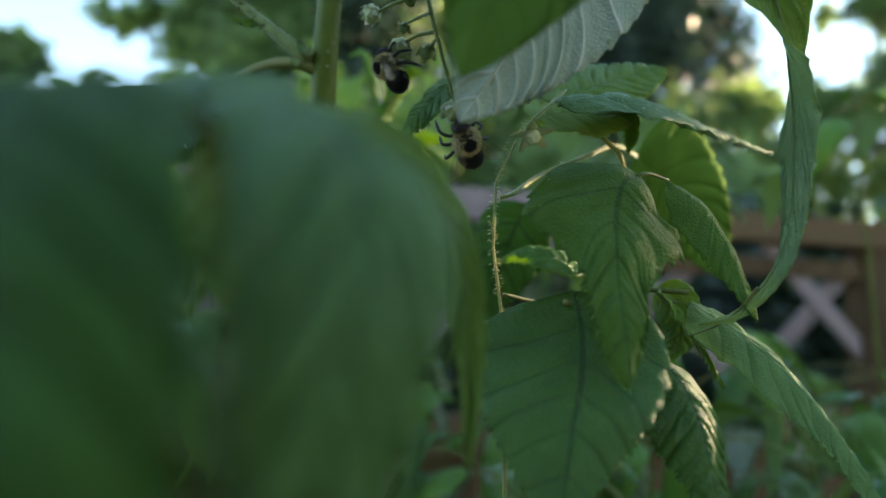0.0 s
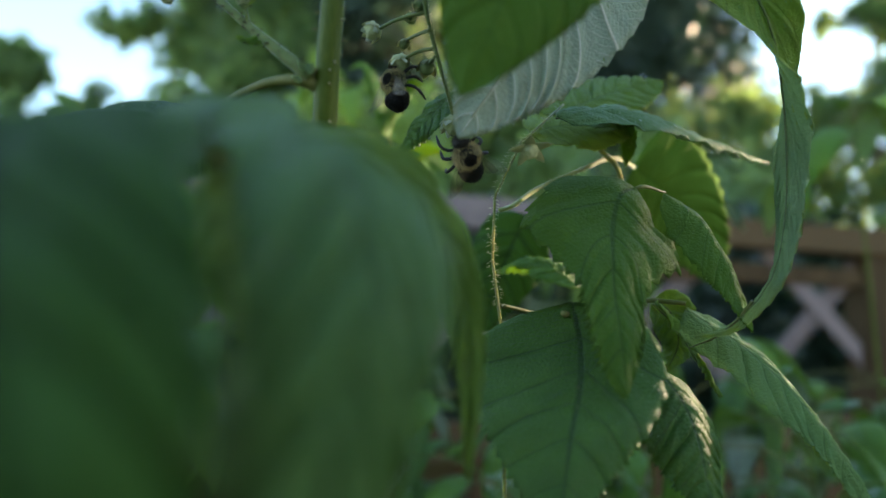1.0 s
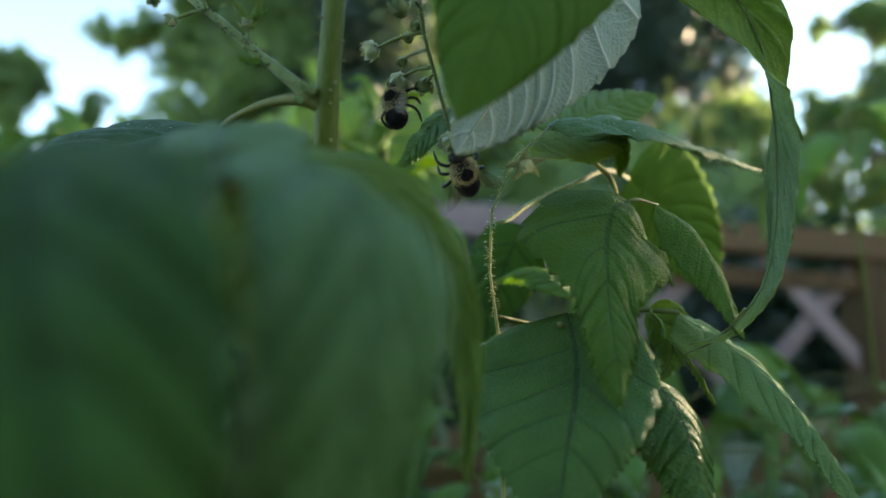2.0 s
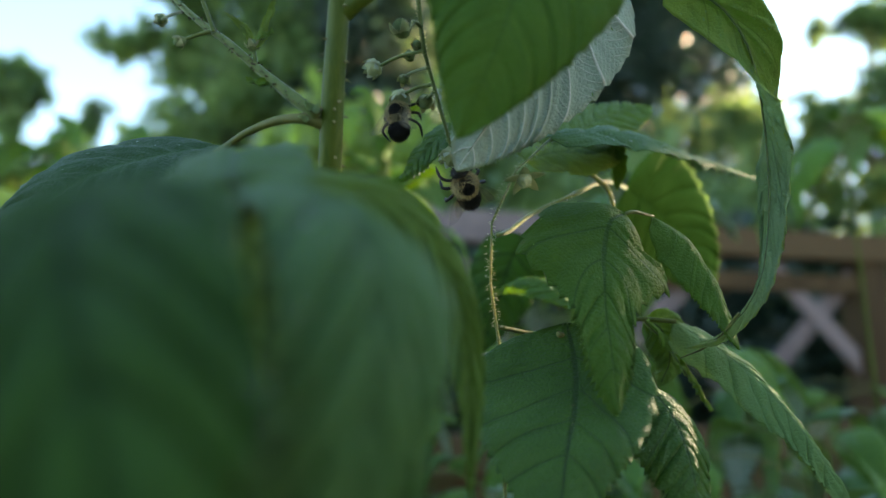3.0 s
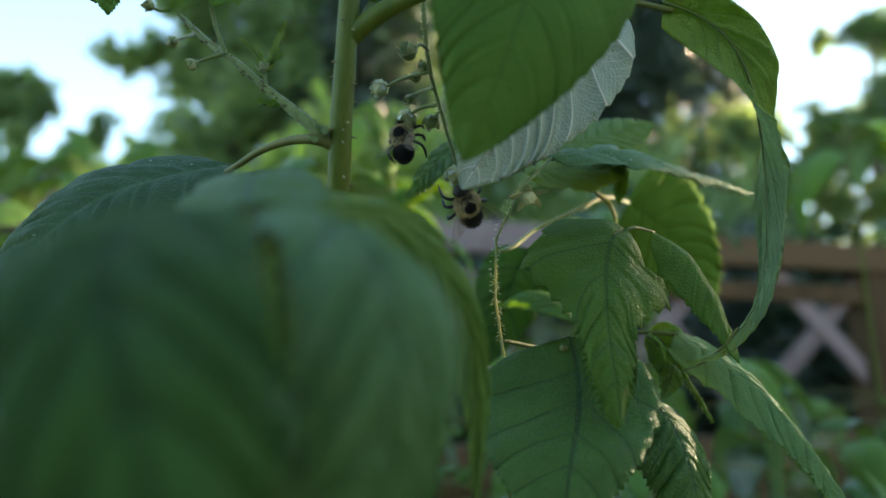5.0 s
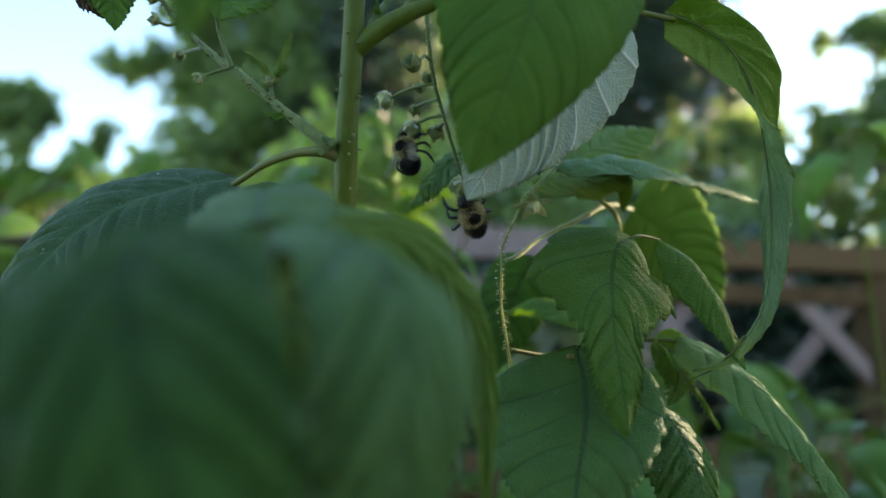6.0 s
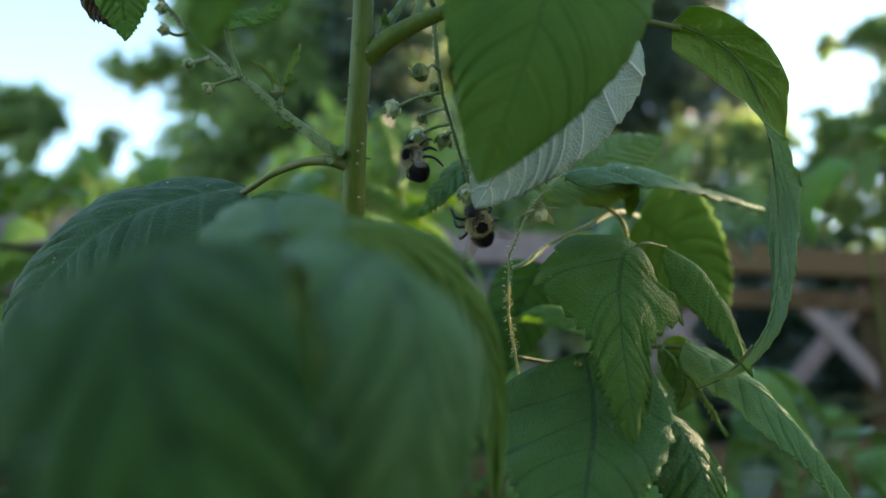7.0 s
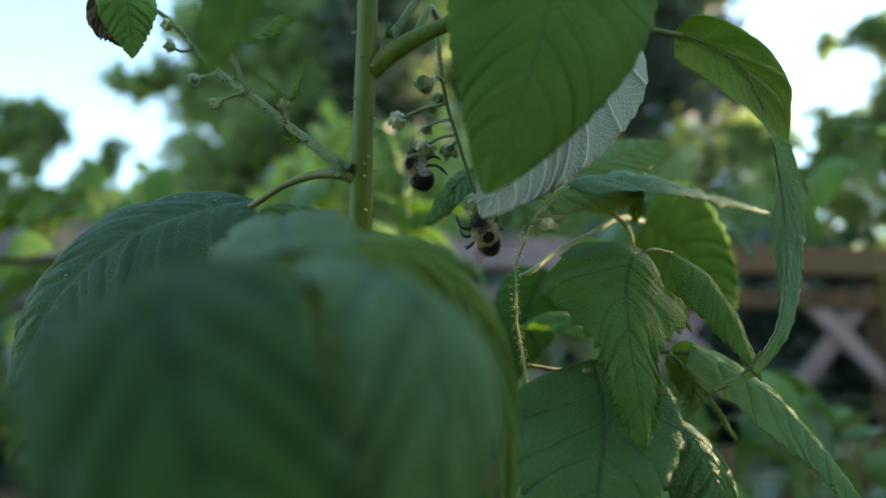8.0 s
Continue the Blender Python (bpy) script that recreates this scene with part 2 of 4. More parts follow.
CROWN_GREEN = crown_material("crown_leaves", (0.050, 0.100, 0.038, 1), (0.130, 0.210, 0.085, 1), (0.34, 0.48, 0.14, 1), 0.48)
CROWN_DARK = crown_material("dark_crown_leaves", (0.014, 0.032, 0.020, 1), (0.036, 0.066, 0.040, 1), (0.05, 0.10, 0.04, 1), 0.2)
# lighter crown leaves: sunlight on the shrub put into the leaf colour
CROWN_LIT = crown_material("sunlit_look_leaves", (0.070, 0.130, 0.034, 1), (0.160, 0.235, 0.07, 1), (0.44, 0.58, 0.10, 1), 0.5)
WING = bpy.data.materials.new("wing_membrane")
WING.use_nodes = True
wp = WING.node_tree.nodes["Principled BSDF"]
wp.inputs["Base Color"].default_value, wp.inputs["Roughness"].default_value = (0.24, 0.18, 0.11, 1), 0.25
wp.inputs["Alpha"].default_value = 0.13


# ---- builders ----
def mesh_of(name, bm, *mats):
    me = bpy.data.meshes.new(name)
    bm.to_mesh(me)
    bm.free()
    for m in mats:
        me.materials.append(m)
    return me


def thing(name, base, label, category, group="", kind=""):
    ob = new(name)
    ob.empty_display_size = 0.02
    ob.location = base
    return tagged(ob, label, category, group, kind)


def world_place(ob):
    v = Vector(ob.location)
    while ob.parent:
        ob = ob.parent
        v += Vector(ob.location)
    return v


def part(name, me, parent, origin=None, label=""):
    """One mesh under a thing. The mesh is drawn about its own origin, a place in the world."""
    ob = new(name, me)
    ob.parent = parent
    ob.location = Vector(origin) - world_place(parent) if origin is not None else (0, 0, 0)
    return tagged(ob, label)


def curve_through(points, count):
    """Places and headings, evenly spaced along a smooth curve through the points."""
    p = [Vector(q) for q in points]
    p = [2 * p[0] - p[1]] + p + [2 * p[-1] - p[-2]]
    fine = []
    for i in range(1, len(p) - 2):
        a, b, c, d = p[i - 1:i + 3]
        t1 = max((b - a).length, 1e-6) ** 0.5
        t2 = t1 + max((c - b).length, 1e-6) ** 0.5
        t3 = t2 + max((d - c).length, 1e-6) ** 0.5
        for k in range(16):
            t = t1 + (t2 - t1) * k / 16
            ab, bc, cd = a.lerp(b, t / t1), b.lerp(c, (t - t1) / (t2 - t1)), c.lerp(d, (t - t2) / (t3 - t2))
            fine.append(ab.lerp(bc, t / t2).lerp(bc.lerp(cd, (t - t1) / (t3 - t1)), (t - t1) / (t2 - t1)))
    fine.append(p[-2])
    run = [0.0]
    for a, b in zip(fine, fine[1:]):
        run.append(run[-1] + (b - a).length)
    out, j = [], 0
    for k in range(count):
        s = run[-1] * k / (count - 1)
        while j < len(run) - 2 and run[j + 1] < s:
            j += 1
        f = (s - run[j]) / max(run[j + 1] - run[j], 1e-9)
        out.append(fine[j].lerp(fine[j + 1], min(max(f, 0), 1)))
    heads = [(out[min(k + 1, count - 1)] - out[max(k - 1, 0)]).normalized() for k in range(count)]
    return out, heads, run[-1]


def tube(points, radii, sides=9, count=28, lumps=0.06, seed=0):
    """A round stalk along a smooth curve, slightly uneven; drawn about the first point."""
    o = Vector(points[0])
    at, heads, _ = curve_through(points, count)
    bm = bmesh.new()
    ref = Vector((0.3, 0.9, 0.2))
    rings = []
    for k, (q, h) in enumerate(zip(at, heads)):
        ref = (ref - h * ref.dot(h)).normalized()
        side = h.cross(ref)
        s = k / (count - 1) * (len(radii) - 1)
        i = min(int(s), len(radii) - 2)
        r = radii[i] + (radii[i + 1] - radii[i]) * (s - i)
        ring = []
        for a in range(sides):
            w = a / sides * math.tau
            rr = r * (1 + lumps * noise.noise(Vector((seed + k * 0.35, a * 1.3, 0.5))))
            ring.append(bm.verts.new(q - o + (ref * math.cos(w) + side * math.sin(w)) * rr))
        rings.append(ring)
    for a, b in zip(rings, rings[1:]):
        for i in range(sides):
            bm.faces.new((a[i], a[(i + 1) % sides], b[(i + 1) % sides], b[i]))
    bm.faces.new(rings[0][::-1])
    bm.faces.new(rings[-1])
    for f in bm.faces:
        f.smooth = True
    return bm


def ovate(s, blunt=0.62, full=0.75, tip=0.10):
    """Half width of a raspberry leaflet along its midrib, rounded at the base and drawn out at the tip."""
    body = math.sin(math.pi * min(max(s, 0.0), 1.0) ** blunt) ** full if 0 < s < 1 else 0.0
    return body * (1 - tip * s) + 0.012 * (1 - s)


def blade(points, normal, half, cup=0.5, fold=0.0, teeth=3, pairs=8, pleat=0.0011, wave=0.0018, blunt=0.62, full=0.75, spin=0.0, seed=0, across=19, skew=0.0, sweep=0.44, lobe=0.0, thick=0.00028, bite=0.075, ease=None):
    """A leaf blade about its base: upper skin, lower skin and rim, toothed margin, pleats between the side veins.
    Its rows of faces run along the side veins; teeth: how many between one vein and the next."""
    o = Vector(points[0])
    step = 4 * teeth
    along = pairs * step + 1
    fine = 240
    at, heads, length = curve_through(points, fine + 1)
    up = Vector(normal)
    ups = []
    for h in heads:
        up = (up - h * up.dot(h)).normalized()
        ups.append(up.copy())
    bm = bmesh.new()
    uv = bm.loops.layers.uv.new("leaf")
    rng = random.Random(seed)
    tooth = [rng.uniform(0.6, 1.25) for _ in range(along // 4 + 1)]
    top, low, coords = [], [], []
    for k in range(along):
        s = k / (along - 1)
        near = k % step / step
        valley = math.exp(-((min(near, 1 - near)) / 0.13) ** 2)
        saw = (k % 4) / 4.0
        rt, rl, rc = [], [], []
        for j in range(across):
            t = -1 + 2 * j / (across - 1)
            sl = s + sweep * abs(t) * (1 - s) * min(1.0, s / 0.36)
            i = min(int(sl * fine), fine - 1)
            f = sl * fine - i
            q, h = at[i].lerp(at[i + 1], f), heads[i].lerp(heads[i + 1], f).normalized()
            turned = sl if ease is None else (lambda u: u * u * (3 - 2 * u))(min(max((sl - ease[0]) / (ease[1] - ease[0]), 0.0), 1.0))
            nn = Matrix.Rotation(radians(spin) * turned, 3, h) @ ups[i].lerp(ups[i + 1], f).normalized()
            side = h.cross(nn)
            w = half * ovate(sl, blunt, full) * (1 + lobe * math.exp(-((sl - 0.30) / 0.10) ** 2) - lobe * 0.9 * math.exp(-((sl - 0.58) / 0.14) ** 2))
            at_edge = 1.0 if j in (0, across - 1) else 0.0
            r = w * abs(t) * (1 + skew * (1 if t > 0 else -1))
            out = at_edge * half * bite * tooth[k // 4] * (saw - 0.3) * (1.5 if (k // 4) % 3 == 0 else 1.0) * min(1.0, 3 * w / half)
            ang = cup * abs(t)
            x = math.copysign(1, t) * ((r * math.sin(ang) / ang if abs(ang) > 1e-4 else r) + out * math.cos(ang))
            z = -(r * (1 - math.cos(ang)) / ang if abs(ang) > 1e-4 else 0.0) + fold * (r + out) - out * math.sin(ang)
            middle = math.exp(-(t / 0.07) ** 2)
            grow = min(1.0, w / (0.5 * half))
            z -= pleat * grow * (valley * (1 - middle) * 1.3 * (0.45 + 0.55 * abs(t)) + 0.9 * middle - 0.5)
            z += 0.7 * pleat * grow * (1 - middle) * noise.noise(Vector((seed + sl * pairs * 3.4, t * 9.0, 3.3)))
            z += wave * noise.noise(Vector((seed * 3.1 + sl * 4.0, t * 1.6, 0.3))) * (0.3 + abs(t))
            v = q - o + side * x + nn * z + h * (0.5 * out)
            rt.append(bm.verts.new(v))
            rl.append(bm.verts.new(v - nn * thick))
            rc.append((s, 0.5 + t / 2))
        top.append(rt), low.append(rl), coords.append(rc)

    def face(vs, cs, slot):
        f = bm.faces.new(vs)
        f.smooth, f.material_index = True, slot
        for lp, c in zip(f.loops, cs):
            lp[uv].uv = c

    for k in range(along - 1):
        for j in range(across - 1):
            ids = ((k, j), (k, j + 1), (k + 1, j + 1), (k + 1, j))
            cs = [coords[a][b] for a, b in ids]
            face([top[a][b] for a, b in ids], cs, 0)
            face([low[a][b] for a, b in ids[::-1]], cs[::-1], 1)
        for j in (0, across - 1):
            ids = ((top, k), (top, k + 1), (low, k + 1), (low, k)) if j == 0 else ((top, k), (low, k), (low, k + 1), (top, k + 1))
            face([g[i][j] for g, i in ids], [coords[i][j] for g, i in ids], 0)
    return bm


def leaf(parent, points, normal, half, skins=None, label="", name="leaf", stalk=None, **shape):
    """A leaf blade with its midrib ridge on the lower side, as a part of a plant."""
    skins = skins or (LEAF_TOP, LEAF_UNDER)
    ob = part(name, mesh_of(name, blade(points, normal, half, **shape), *skins), parent, points[0], label)
    at, heads, length = curve_through(points, 14)
    up = Vector(normal)
    ridge = []
    for q, h in zip(at, heads):
        up = (up - h * up.dot(h)).normalized()
        ridge.append(q - up * (0.00062 + shape.get("pleat", 0.0011) * 0.5))
    rib = part("midrib", mesh_of("midrib", tube(ridge[:13], (0.00045, 0.00036, 0.00012), 6, 20), TWIG), ob)
    rib.location = ridge[0] - Vector(points[0])
    return ob


def stalk(parent, points, radii, mat, name="petiole", label="", **kw):
    return part(name, mesh_of(name, tube(points, radii, **kw), mat), parent, points[0], label)


def prickles(parent, points, count, size, seed, reach, mat=None, stout=0.28):
    """Small prickles along a cane, each a bent cone."""
    rng = random.Random(seed)
    at, heads, _ = curve_through(points, 200)
    shared = mesh_of("prickle", tube([(0, 0, 0), (size * 0.6, 0, -size * 0.05), (size, 0, -size * 0.3)], (size * stout, size * stout * 0.5, size * 0.02), 6, 5), mat or PRICKLE)
    for _ in range(count):
        k = rng.randrange(5, 195)
        a = rng.uniform(0, math.tau)
        s = k / 200 * (len(reach) - 1)
        i = int(s)
        r = reach[i] + (reach[i + 1] - reach[i]) * (s - i)
        h = heads[k]
        x = Vector((math.cos(a), math.sin(a), 0))
        x = (x - h * x.dot(h)).normalized()
        ob = part("prickle", shared, parent, at[k] + x * r * 0.93)
        ob.rotation_mode = "QUATERNION"
        ob.rotation_quaternion = Matrix((x, h.cross(x), h)).transposed().to_quaternion()


def sepal_mesh(length, half, curl):
    bm = bmesh.new()
    rows = []
    for k in range(7):
        s = k / 6
        w = half * (math.sin(math.pi * (0.25 + 0.75 * s)) ** 0.8 if s < 1 else 0.02)
        a = curl * s
        x, z = length * s * math.cos(a * 0.6), length * s * math.sin(a * 0.6)
        rows.append([bm.verts.new((x, t * w, z + abs(t) * w * 0.3 - q)) for q in (0.0, 0.00025) for t in (-1, 0, 1)])
    for a, b in zip(rows, rows[1:]):
        for i, j in ((0, 1), (1, 2), (4, 3), (5, 4), (3, 0), (2, 5)):
            f = bm.faces.new((a[i], a[j], b[j], b[i]))
            f.smooth = True
    bm.faces.new(rows[0][i] for i in (0, 3, 4, 5, 2, 1))
    bm.faces.new(rows[-1][i] for i in (1, 2, 5, 4, 3, 0))
    return bm


def ball(r, squash=(1, 1, 1), u=14, v=10, lumps=0.0, seed=0):
    bm = bmesh.new()
    bmesh.ops.create_uvsphere(bm, u_segments=u, v_segments=v, radius=r)
    for q in bm.verts:
        q.co *= 1 + lumps * noise.noise(q.co / r * 2.5 + Vector((seed, 0, 0)))
        q.co = Vector(q.co[i] * squash[i] for i in range(3))
    for f in bm.faces:
        f.smooth = True
    return bm


SEPAL_OPEN = mesh_of("sepal", sepal_mesh(0.0105, 0.0024, 0.45), SEPAL)
SEPAL_SHUT = mesh_of("sepal", sepal_mesh(0.0068, 0.0019, 1.5), SEPAL)
PETAL_MESH = mesh_of("petal", sepal_mesh(0.0060, 0.0019, 1.5), PETAL)
BUD_MESH = mesh_of("bud_body", ball(0.0030, (1, 1, 1.15), lumps=0.12), BUD)
CORE_MESH = mesh_of("pistils", ball(0.0034, (1, 1, 0.9), 18, 14, 0.35, 3), PISTIL)


def flower(parent, place, axis, kind, size=1.0, label=""):
    """A raspberry flower or bud on its plant: body, five sepals, petals when open. axis: where it faces."""
    body = part("flower" if kind != "bud" else "bud", BUD_MESH if kind == "bud" else CORE_MESH, parent, place, label)
    body.rotation_mode = "QUATERNION"
    body.rotation_quaternion = Vector(axis).to_track_quat("Z", "X")
    body.scale = (size, size, size)
    for k in range(5):
        s = part("sepal", SEPAL_OPEN if kind == "open" else SEPAL_SHUT, body)
        s.location = (0, 0, -0.0022)
        s.rotation_euler = (0, 0, k * math.tau / 5 + 0.3)
        if kind == "bloom":
            q = part("petal", PETAL_MESH, body)
            q.location = (0, 0, -0.0012)
            q.rotation_euler = (0, 0, k * math.tau / 5 + 0.93)
    return body


# ---- ground ----
bm = bmesh.new()
bmesh.ops.create_grid(bm, x_segments=90, y_segments=90, size=400)
for v in bm.verts:
    v.co.x, v.co.y = (math.copysign(abs(c / 400) ** 3 * 400, c) for c in v.co.xy)
    v.co.z = 0.05 * noise.noise(v.co * 0.6) if v.co.length < 30 else 0.0
ground = tagged(new("ground", mesh_of("ground", bm, SOIL)), "dark garden soil with low weeds under the raspberry canes", "ground", kind="structure")


# ---- fence ----
def board(size, bevel=0.004):
    bm = bmesh.new()
    bmesh.ops.create_cube(bm, size=1.0)
    for v in bm.verts:
        v.co = Vector(v.co[i] * size[i] for i in range(3))
    bmesh.ops.bevel(bm, geom=bm.edges[:], offset=bevel, segments=2, affect="EDGES")
    return bm


FENCE_AT, FENCE_TURN = Vector((0.98, 2.14, 0.0)), radians(19)
fence = thing("lattice_fence", FENCE_AT, "weathered brown wooden garden fence with a lattice top", "fence")
fence.rotation_euler = (0, 0, FENCE_TURN)


def fence_piece(name, size, x, y, z, mat, ry=0.0, me=None):
    ob = new(name, me or mesh_of(name, board(size), mat))
    ob.parent = fence
    ob.location = (x, y, z)
    ob.rotation_euler = (0, ry, 0)
    return ob


POST = mesh_of("post", board((0.09, 0.09, 1.62)), FENCE_WOOD)
for x in (-3.6, -2.1, -0.62, 0.256, 2.0):
    fence_piece("post", None, x, 0, 0.78, None, me=POST)
for x0, x1, mat in ((-3.9, -0.60, LATTICE_WOOD), (-0.60, 2.6, FENCE_WOOD)):
    fence_piece("top_rail", (x1 - x0 - 0.004, 0.10, 0.075), (x0 + x1) / 2, -0.01, 1.547, mat)
    fence_piece("under_rail", (x1 - x0 - 0.004, 0.045, 0.05), (x0 + x1) / 2, 0.0, 1.447, mat)
fence_piece("middle_rail", (6.2, 0.05, 0.09), -0.75, 0.0, 1.02, FENCE_WOOD)
SLAT = mesh_of("slat", board((0.050, 0.012, 0.66), 0.002), LATTICE_WOOD)
for k in range(-7, 5):
    for turn, y in ((48, 0.007), (-48, -0.007)):
        fence_piece("slat", None, k * 0.52 + 0.075, y, 1.350, None, radians(turn), SLAT)
PLANK = mesh_of("plank", board((0.14, 0.02, 0.95), 0.004), FENCE_WOOD)
for k in range(-25, 14):
    fence_piece("plank", None, k * 0.147, 0.035, 0.50, None, 0.0, PLANK)


# ---- plain unseen wall behind the camera, added to hold back sky light and close the place ----
WALL = skin_material("wall_paint", (0.25, 0.25, 0.22, 1), (0.33, 0.32, 0.29, 1), 2.0, 0.9, 0.5, 0.003)
wall = tagged(new("wall_south", mesh_of("wall_south", board((16, 0.25, 2.1), 0.01), WALL)), "plain dull wall out of view, added to hold back sky light", "wall", kind="structure")
wall.location = (0, -2.6, 1.0)

# ---- trees and hedges ----
SUN_GAPS = ((0.029, 0.314, 1.263, 0.061), (-0.030, 0.133, 1.264, -0.025), (-0.045, 0.51, 1.385, 0.07), (-0.12, 1.0, 1.47, 0.13), (-0.5, 1.2, 1.5, 0.10), (0.25, 1.2, 1.45, 0.08))   # chosen places to let the low sun reach, by leaving out crown leaves in its way, and the gaps' size (less than nothing: a chink between leaves)


def crown_mesh(name, blobs, count, size, mat, seed, clump=0.20):
    """Leaves in clumps through several rounded masses: each leaf is two bent halves."""
    rng = np.random.default_rng(seed)
    blobs = np.array(blobs, float)
    share = (blobs[:, 3] * blobs[:, 4] * blobs[:, 5]) ** 0.58
    per = 55
    n = max(1, count // per)
    which = rng.choice(len(blobs), n, p=share / share.sum())
    d = rng.normal(size=(n, 3))
    d /= np.linalg.norm(d, axis=1, keepdims=True)
    heart = blobs[which, :3] + d * blobs[which, 3:6] * rng.uniform(0.35, 1.0, (n, 1)) ** 0.6
    tight = clump * np.clip(blobs[which, 3:6].mean(1) / 0.7, 0.35, 1.0)
    at = np.repeat(heart, per, 0) + rng.normal(size=(n * per, 3)) * np.repeat(tight, per)[:, None]
    m = len(at)
    head = rng.normal(size=(m, 3)) + np.array([0, 0, -0.5])
    side = np.cross(head, rng.normal(size=(m, 3)))
    ln = size * rng.uniform(0.6, 1.3, (m, 1))
    # leaves in the sun's way to the chosen places are dropped
    way = np.array(toward)
    keep = np.ones(m, bool)
    for x, y, z, r in SUN_GAPS:
        off = at - np.array((x, y, z))
        off = off - np.outer(off @ way, way)
        keep &= np.linalg.norm(off, axis=1) > r + 0.45 * ln[:, 0] + 0.012 * np.sin(at[:, 0] * 40)
    at, head, side, ln = at[keep], head[keep], side[keep], ln[keep]
    m = len(at)
    head /= np.linalg.norm(head, axis=1, keepdims=True)
    side /= np.linalg.norm(side, axis=1, keepdims=True)
    up = np.cross(side, head)
    v = np.stack([at, at + head * ln * 0.45 + side * ln * 0.33 + up * ln * 0.08, at + head * ln, at + head * ln * 0.45 - side * ln * 0.33 + up * ln * 0.08], 1).reshape(-1, 3)
    base = np.arange(m) * 4
    faces = np.concatenate([np.stack([base, base + 1, base + 2], 1), np.stack([base, base + 2, base + 3], 1)])
    me = bpy.data.meshes.new(name)
    me.from_pydata(v.tolist(), [], faces.tolist())
    me.materials.append(mat)
    return me


def tree(name, base, height, girth, blobs, count, size, mat, seed, label, clump=0.20):
    ob = thing(name, base, label, "tree")
    b = Vector(base)
    rng = random.Random(seed)
    stalk(ob, [b, b + Vector((0.05, 0, height * 0.35)), b + Vector((-0.06, 0.04, height * 0.7)), b + Vector((0, 0, height))], (girth, girth * 0.75, girth * 0.5, girth * 0.15), BARK, "trunk", sides=12, lumps=0.15, seed=seed)
    for q in blobs:
        z = rng.uniform(0.35, 0.65) * height
        start = b + Vector((0, 0, min(z, q[2] - base[2])))
        end = Vector(q[:3])
        stalk(ob, [start, start.lerp(end, 0.5) + Vector((0, 0, 0.12)), end], (girth * 0.4, girth * 0.25, girth * 0.08), BARK, "limb", sides=7, count=14, lumps=0.12, seed=seed)
    crown = part("crown", crown_mesh("crown", blobs, count, size, mat, seed, clump), ob, (0, 0, 0))
    tagged(crown, kind="stuff")
    return ob


tree("maple_tree", (-1.35, 6.4, 0), 4.6, 0.11, [(-1.5, 6.4, 3.9, 0.95, 0.8, 1.0), (-0.7, 6.3, 3.4, 0.9, 0.8, 1.1), (-1.6, 6.2, 2.8, 0.8, 0.7, 0.7), (-0.5, 6.6, 4.6, 1.0, 0.8, 0.8), (-1.3, 6.3, 2.0, 1.3, 0.7, 0.7), (-1.2, 6.6, 3.2, 1.0, 0.7, 1.4), (-1.75, 6.3, 4.3, 0.50, 0.6, 0.6), (-2.25, 6.3, 4.35, 0.28, 0.4, 0.4), (-2.72, 6.3, 3.93, 0.30, 0.3, 0.18), (-2.40, 6.3, 4.05, 0.32, 0.3, 0.18), (-2.0, 6.3, 3.75, 0.45, 0.4, 0.35), (-1.85, 6.3, 3.1, 0.5, 0.4, 0.4)], 22000, 0.11, CROWN_GREEN, 3, "leafy green garden tree behind the fence", clump=0.12)
tree("maple_tree", (-3.0, 5.2, 0), 2.9, 0.08, [(-3.10, 5.2, 3.10, 0.22, 0.3, 0.24), (-3.12, 5.2, 2.72, 0.34, 0.3, 0.28), (-3.3, 5.2, 1.9, 0.9, 0.6, 0.5), (-2.2, 5.3, 2.1, 0.65, 0.5, 0.42), (-2.51, 5.2, 2.84, 0.06, 0.12, 0.24), (-2.72, 5.2, 2.36, 0.38, 0.4, 0.34)], 11000, 0.10, CROWN_GREEN, 5, "small leafy green tree against the bright sky", clump=0.09)
tree("spruce_tree", (2.6, 8.6, 0), 8.0, 0.17, [(2.6, 8.6, 2.6, 1.5, 1.0, 1.0), (2.55, 8.6, 4.2, 1.15, 0.9, 1.1), (2.5, 8.6, 6.0, 0.8, 0.8, 1.3), (1.3, 8.6, 4.6, 0.9, 0.8, 1.2)], 28000, 0.12, CROWN_DARK, 7, "tall dark spruce tree behind the fence", clump=0.16)
tree("maple_tree", (4.3, 7.4, 0), 4.6, 0.10, [(3.4, 7.3, 2.05, 1.0, 0.7, 0.5), (4.4, 7.4, 3.0, 0.9, 0.7, 0.7), (5.0, 7.3, 3.7, 0.6, 0.6, 0.9), (2.6, 7.2, 2.2, 0.9, 0.6, 0.6), (3.35, 7.3, 3.50, 0.55, 0.5, 0.30), (3.85, 7.3, 3.45, 0.5, 0.5, 0.32), (4.05, 7.4, 4.64, 0.32, 0.4, 0.16), (4.35, 7.4, 4.62, 0.36, 0.4, 0.18), (4.55, 7.4, 4.60, 0.30, 0.4, 0.30), (4.5, 7.3, 3.75, 0.5, 0.5, 0.40), (2.5, 7.3, 3.1, 0.7, 0.5, 0.6), (3.6, 7.3, 2.8, 0.8, 0.5, 0.4)], 12000, 0.11, CROWN_GREEN, 9, "leafy green tree with sky showing through gaps", clump=0.11)
tree("spruce_tree", (-0.55, 5.5, 0), 4.6, 0.09, [(-0.52, 5.5, 3.75, 0.36, 0.4, 0.75), (-0.45, 5.5, 3.0, 0.48, 0.4, 0.45), (-0.85, 5.5, 3.1, 0.3, 0.3, 0.25)], 5000, 0.11, CROWN_DARK, 17, "slim dark spruce tree among the leafy ones", clump=0.12)
